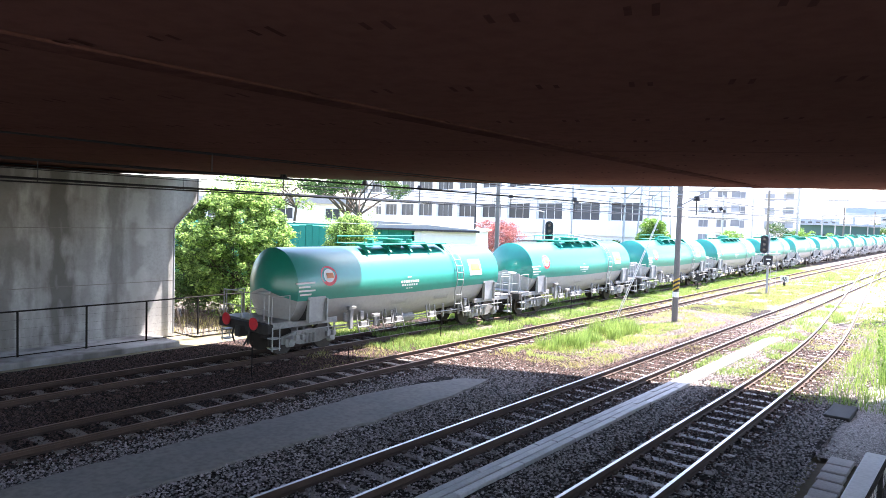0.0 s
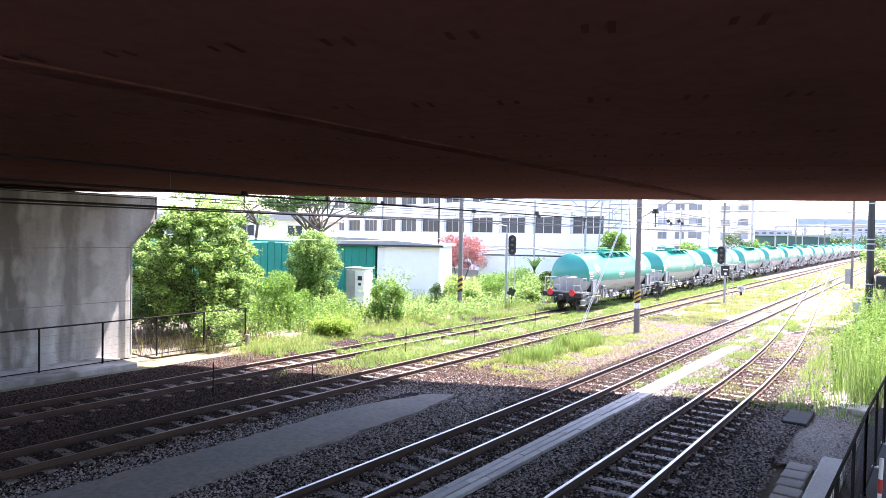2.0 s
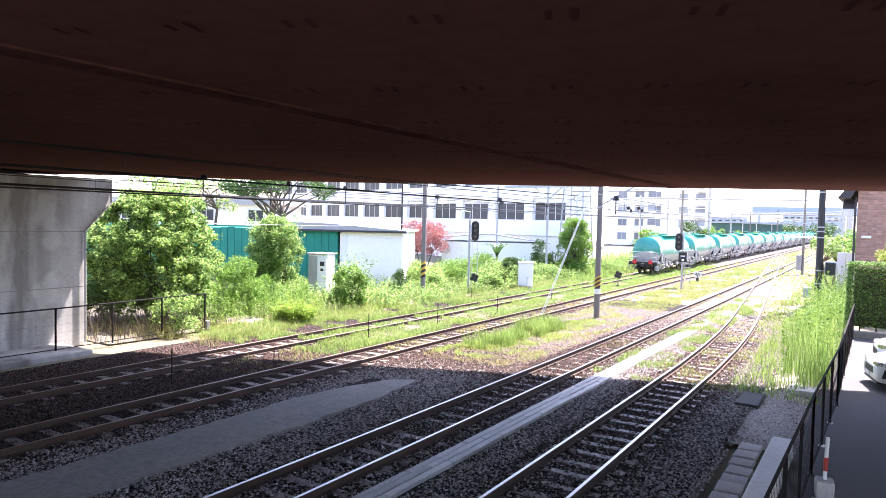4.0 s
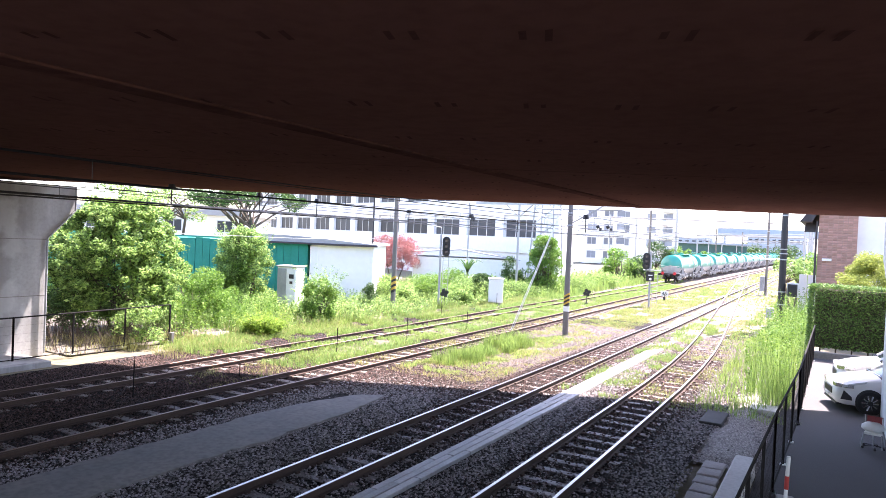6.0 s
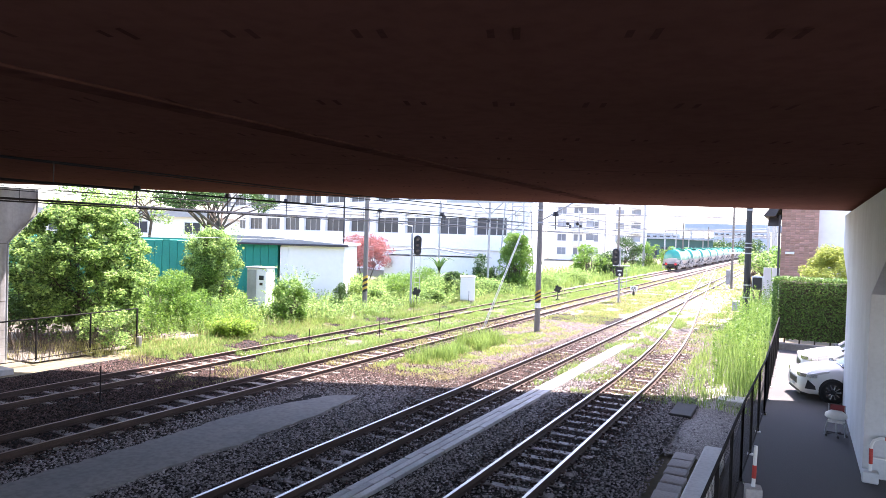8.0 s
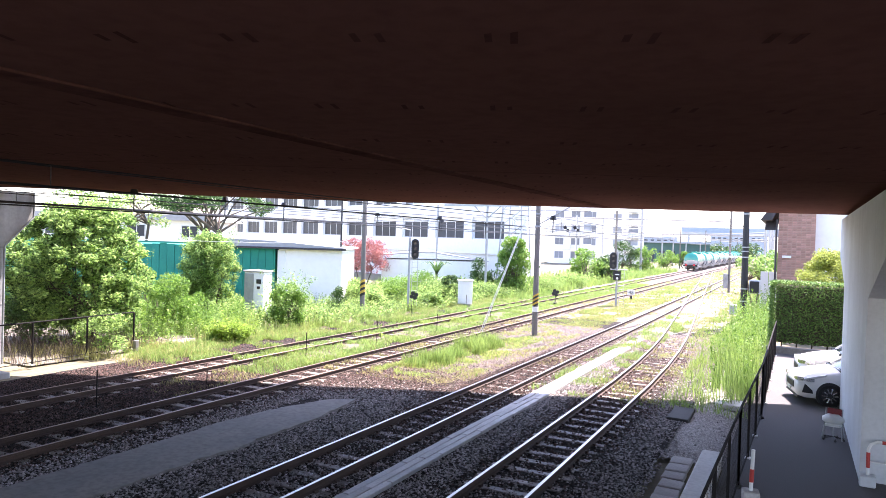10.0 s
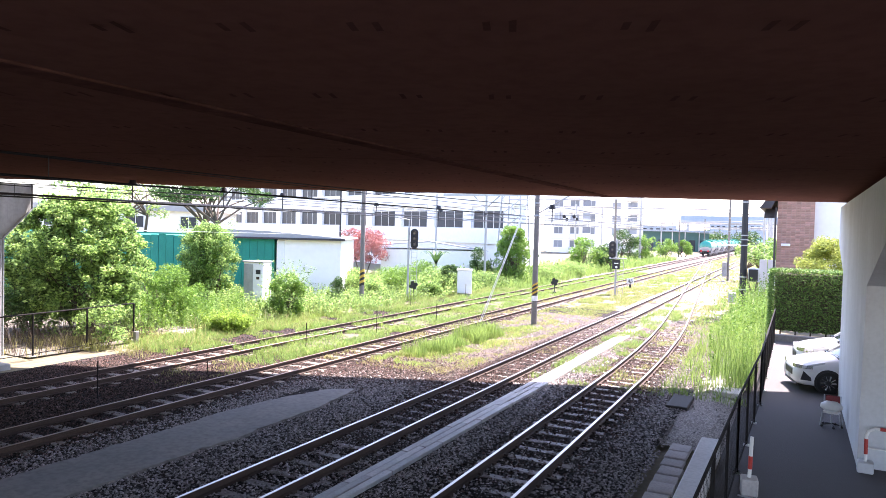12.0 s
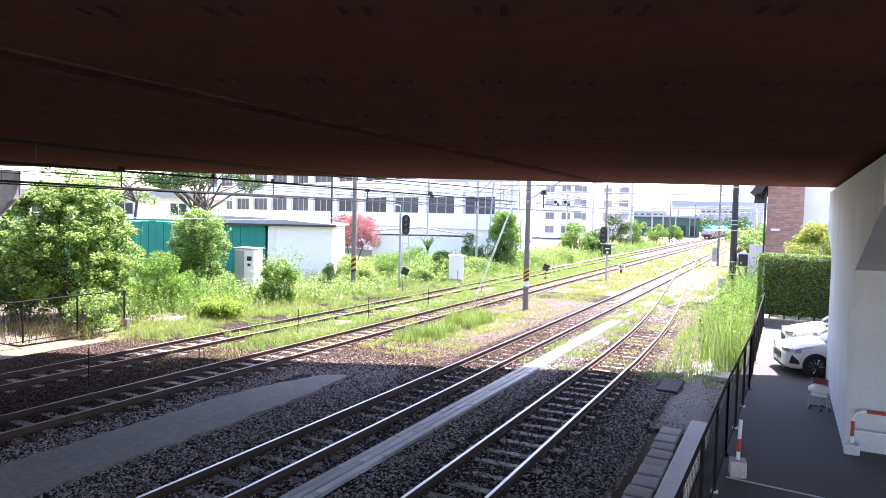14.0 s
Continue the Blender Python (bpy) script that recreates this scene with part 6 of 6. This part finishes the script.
# weeds and grass, each kind one mass
rng = np.random.default_rng(31)
def weeds(label, n, x0, x1, y0, y1, h, lean, w, m, keep=0.5, z=-0.06, scale=0.7):
    q = patch(rng, n, x0, x1, y0, y1, keep, scale)
    q = q[(np.hypot((q[:, 0] + 23.1) / 1.1, (q[:, 1] - 19.6) / 0.9) > 1) | (q[:, 0] > -21.9)]
    if len(q):
        blade_mesh("weeds", q, z, h, lean, w, m, rng, label)


weeds("thin pale green stalks along the alley fence", 3600, -2.3, -1.0, 21.5, 46, 1.4, 0.22, 0.008, GRASS, 0.47, scale=1.1)
weeds("knee-high bright grass at the alley margin", 11000, -3.4, -1.0, 19.6, 50, 0.42, 0.5, 0.008, GRASS, 0.45, scale=1.1)
weeds("bright green tuft of grass between the tracks", 6000, -12.4, -11.0, 20.6, 27.0, 0.48, 0.4, 0.008, GRASS, 0.47, scale=0.9)
weeds("low lime-green grass round the tuft", 12000, -12.8, -10.3, 19.2, 30, 0.16, 0.7, 0.011, GRASS_LIME, 0.4, scale=0.8)
weeds("yellow-green grass carpet beside the rusty track", 24000, -22.6, -18.9, 16.5, 30, 0.16, 0.8, 0.011, GRASS_LIME, 0.42)
weeds("thin dry grass between the middle tracks", 36000, -12.9, -9.3, 18.5, 60, 0.14, 0.8, 0.011, GRASS_DRY, 0.33)
weeds("low grass between the middle tracks", 24000, -12.8, -9.4, 20, 90, 0.15, 0.7, 0.013, GRASS, 0.42)
weeds("low grass between the near tracks", 14000, -7.2, -5.4, 19.5, 50, 0.2, 0.6, 0.009, GRASS, 0.44)
weeds("sparse grass growing through the junction track", 14000, -5.9, -3.2, 20, 60, 0.12, 0.7, 0.011, GRASS_DRY, 0.46)
weeds("fresh grass growing through the junction track", 9000, -6.0, -3.4, 19.5, 40, 0.1, 0.7, 0.01, GRASS, 0.5)
weeds("sparse dry grass in the middle track", 9000, -8.7, -7.4, 22, 60, 0.1, 0.7, 0.011, GRASS_DRY, 0.5)
weeds("low grass between the two further tracks", 52000, -16.9, -14.5, 16.5, 80, 0.2, 0.6, 0.011, GRASS, 0.34)
weeds("dry grass between the two further tracks", 12000, -16.8, -14.6, 13, 60, 0.15, 0.7, 0.010, GRASS_DRY, 0.42)
weeds("grass within the rusty track", 36000, -18.2, -16.8, 18, 90, 0.2, 0.6, 0.012, GRASS, 0.36)
weeds("grass within the second track", 20000, -14.5, -13.3, 18.5, 90, 0.13, 0.6, 0.012, GRASS_DRY, 0.4)
weeds("verge grass along the rusty track", 52000, -21.8, -18.4, 16.0, 60, 0.25, 0.6, 0.010, GRASS, 0.4)
weeds("dry straw in the verge", 26000, -25, -18.9, 15.0, 50, 0.34, 0.6, 0.008, GRASS_DRY, 0.46)
weeds("tall weeds on the embankment", 42000, -36, -21.0, 18.8, 62, 0.62, 0.4, 0.011, GRASS, 0.4)
weeds("dead brown stalks in the shade behind the fence", 1800, -28, -22.2, 13.0, 18.5, 0.8, 0.5, 0.007, BARK, 0.4)
weeds("sparse dry grass behind the fence", 1800, -26, -22.2, 13.2, 18.5, 0.3, 0.6, 0.008, GRASS_DRY, 0.5)
weeds("tall weeds towards the far bushes", 26000, -27, -19.2, 50, 130, 0.75, 0.45, 0.02, GRASS, 0.36)
weeds("far low grass beside the rails", 26000, -13.0, -1.5, 60, 170, 0.16, 0.7, 0.03, GRASS_DRY, 0.42)
weeds("low grass beyond the alley margin", 14000, -4.6, -1.0, 32, 90, 0.22, 0.6, 0.016, GRASS, 0.36)
weeds("dry grass beyond the alley margin", 9000, -5.2, -1.0, 30, 80, 0.16, 0.7, 0.014, GRASS_DRY, 0.38)
weeds("far green grass beside the rails", 16000, -13.0, -1.5, 55, 170, 0.2, 0.6, 0.03, GRASS, 0.5)


def stalks(label, n, x0, x1, y0, y1, h0, h1, leaf, size, per, keep):
    """Upright leafy weeds: small leaves set along many thin stalks, one mass."""
    q = patch(rng, n, x0, x1, y0, y1, keep, 1.2)
    h = rng.uniform(h0, h1, len(q))
    k = rng.uniform(0.05, 1.0, (len(q), per))
    a = rng.uniform(0, 6.28, (len(q), per))
    lean = rng.normal(0, 0.12, (len(q), 2))
    r = 0.11 * (1.1 - k)
    pts = np.stack([q[:, :1] + lean[:, :1] * k * h[:, None] + r * np.cos(a), q[:, 1:] + lean[:, 1:] * k * h[:, None] + r * np.sin(a), k * h[:, None]], -1).reshape(-1, 3)
    return tagged(leaf_mesh("leafy_weeds", pts, 0.8, size, leaf, rng), label, "weeds", kind="stuff")


stalks("tall feathery green weeds along the alley fence", 700, -2.5, -1.05, 22.6, 47, 0.7, 2.5, LEAF, 0.038, 64, 0.48)
stalks("leafy weeds on the bank behind the rusty track", 1500, -33, -20.8, 17, 50, 0.4, 1.25, LEAF_LIGHT, 0.05, 26, 0.46)
stalks("grey-green scrub beside the large shrub tree", 420, -26.5, -22.4, 17.8, 25, 0.6, 1.6, LEAF, 0.05, 44, 0.42)
stalks("lush weeds at the foot of the far bushes", 1300, -28, -19.6, 46, 100, 0.5, 1.5, LEAF_LIGHT, 0.09, 24, 0.42)
for i, (x, y, r, h, m) in enumerate(((-24.6, 40.2, 1.3, 1.9, LEAF), (-22.9, 42.6, 1.5, 1.9, LEAF_LIGHT), (-25.5, 45.0, 1.5, 2.2, LEAF), (-21.7, 39.4, 0.8, 1.1, LEAF_LIGHT), (-21.9, 43.0, 0.7, 2.1, LEAF_DARK), (-27.6, 38.8, 1.2, 1.7, LEAF_LIGHT), (-24.2, 36.4, 0.9, 1.2, LEAF_LIGHT), (-22.2, 48.5, 1.3, 1.4, LEAF_LIGHT), (-20.9, 60.0, 1.6, 1.5, LEAF_LIGHT), (-20.4, 68.0, 1.6, 1.6, LEAF_LIGHT), (-26.4, 14.9, 1.2, 1.9, LEAF_DARK), (-33.5, 28.5, 1.3, 2.0, LEAF))):
    tree("low spreading green bush in the undergrowth", (x, y, 0), r, 0.0, h, 4200, 0.06, m, 60 + i, stems=3, blobs=26, blob_r=0.36 * r, trunk_r=0.02, name="shrub", category="shrub", group="undergrowth shrubs")
# broad-leaved ground cover on the bank
n = 42000
q = patch(rng, n, -32, -20.4, 26, 66, 0.45)
h = np.array([0.55 + 0.55 * noise.noise((x * 0.45, y * 0.45, 9.0)) for x, y in q])
pts = np.column_stack([q, np.maximum(0.05, h * rng.uniform(0.2, 1.25, len(q)))])
tagged(leaf_mesh("ground_cover", pts, 1.2, 0.075, LEAF_LIGHT, rng), "broad-leaved green creeping plants on the bank", "undergrowth", kind="stuff")


# ---- what moves ----
def motions():
    keys = (0.0, 2.0, 4.0, 6.0, 8.0, 10.0, 12.0, 14.0)
    for i, w in enumerate(wagons):
        walk(w, [(t, pose(-17.5, START + i * WAGON + SPEED * t, RAILTOP)) for t in keys])
    for w in wagons[:2]:  # turning wheels on the two wagons that pass near
        for ob in w.children:
            if ob.name.startswith("wheelset"):
                y = ob.location.y
                walk(ob, [(k / 30, pose(0, y, 0.43, -math.degrees(SPEED / 0.43) * k / 30 % 360)) for k in range(421)])


motions()
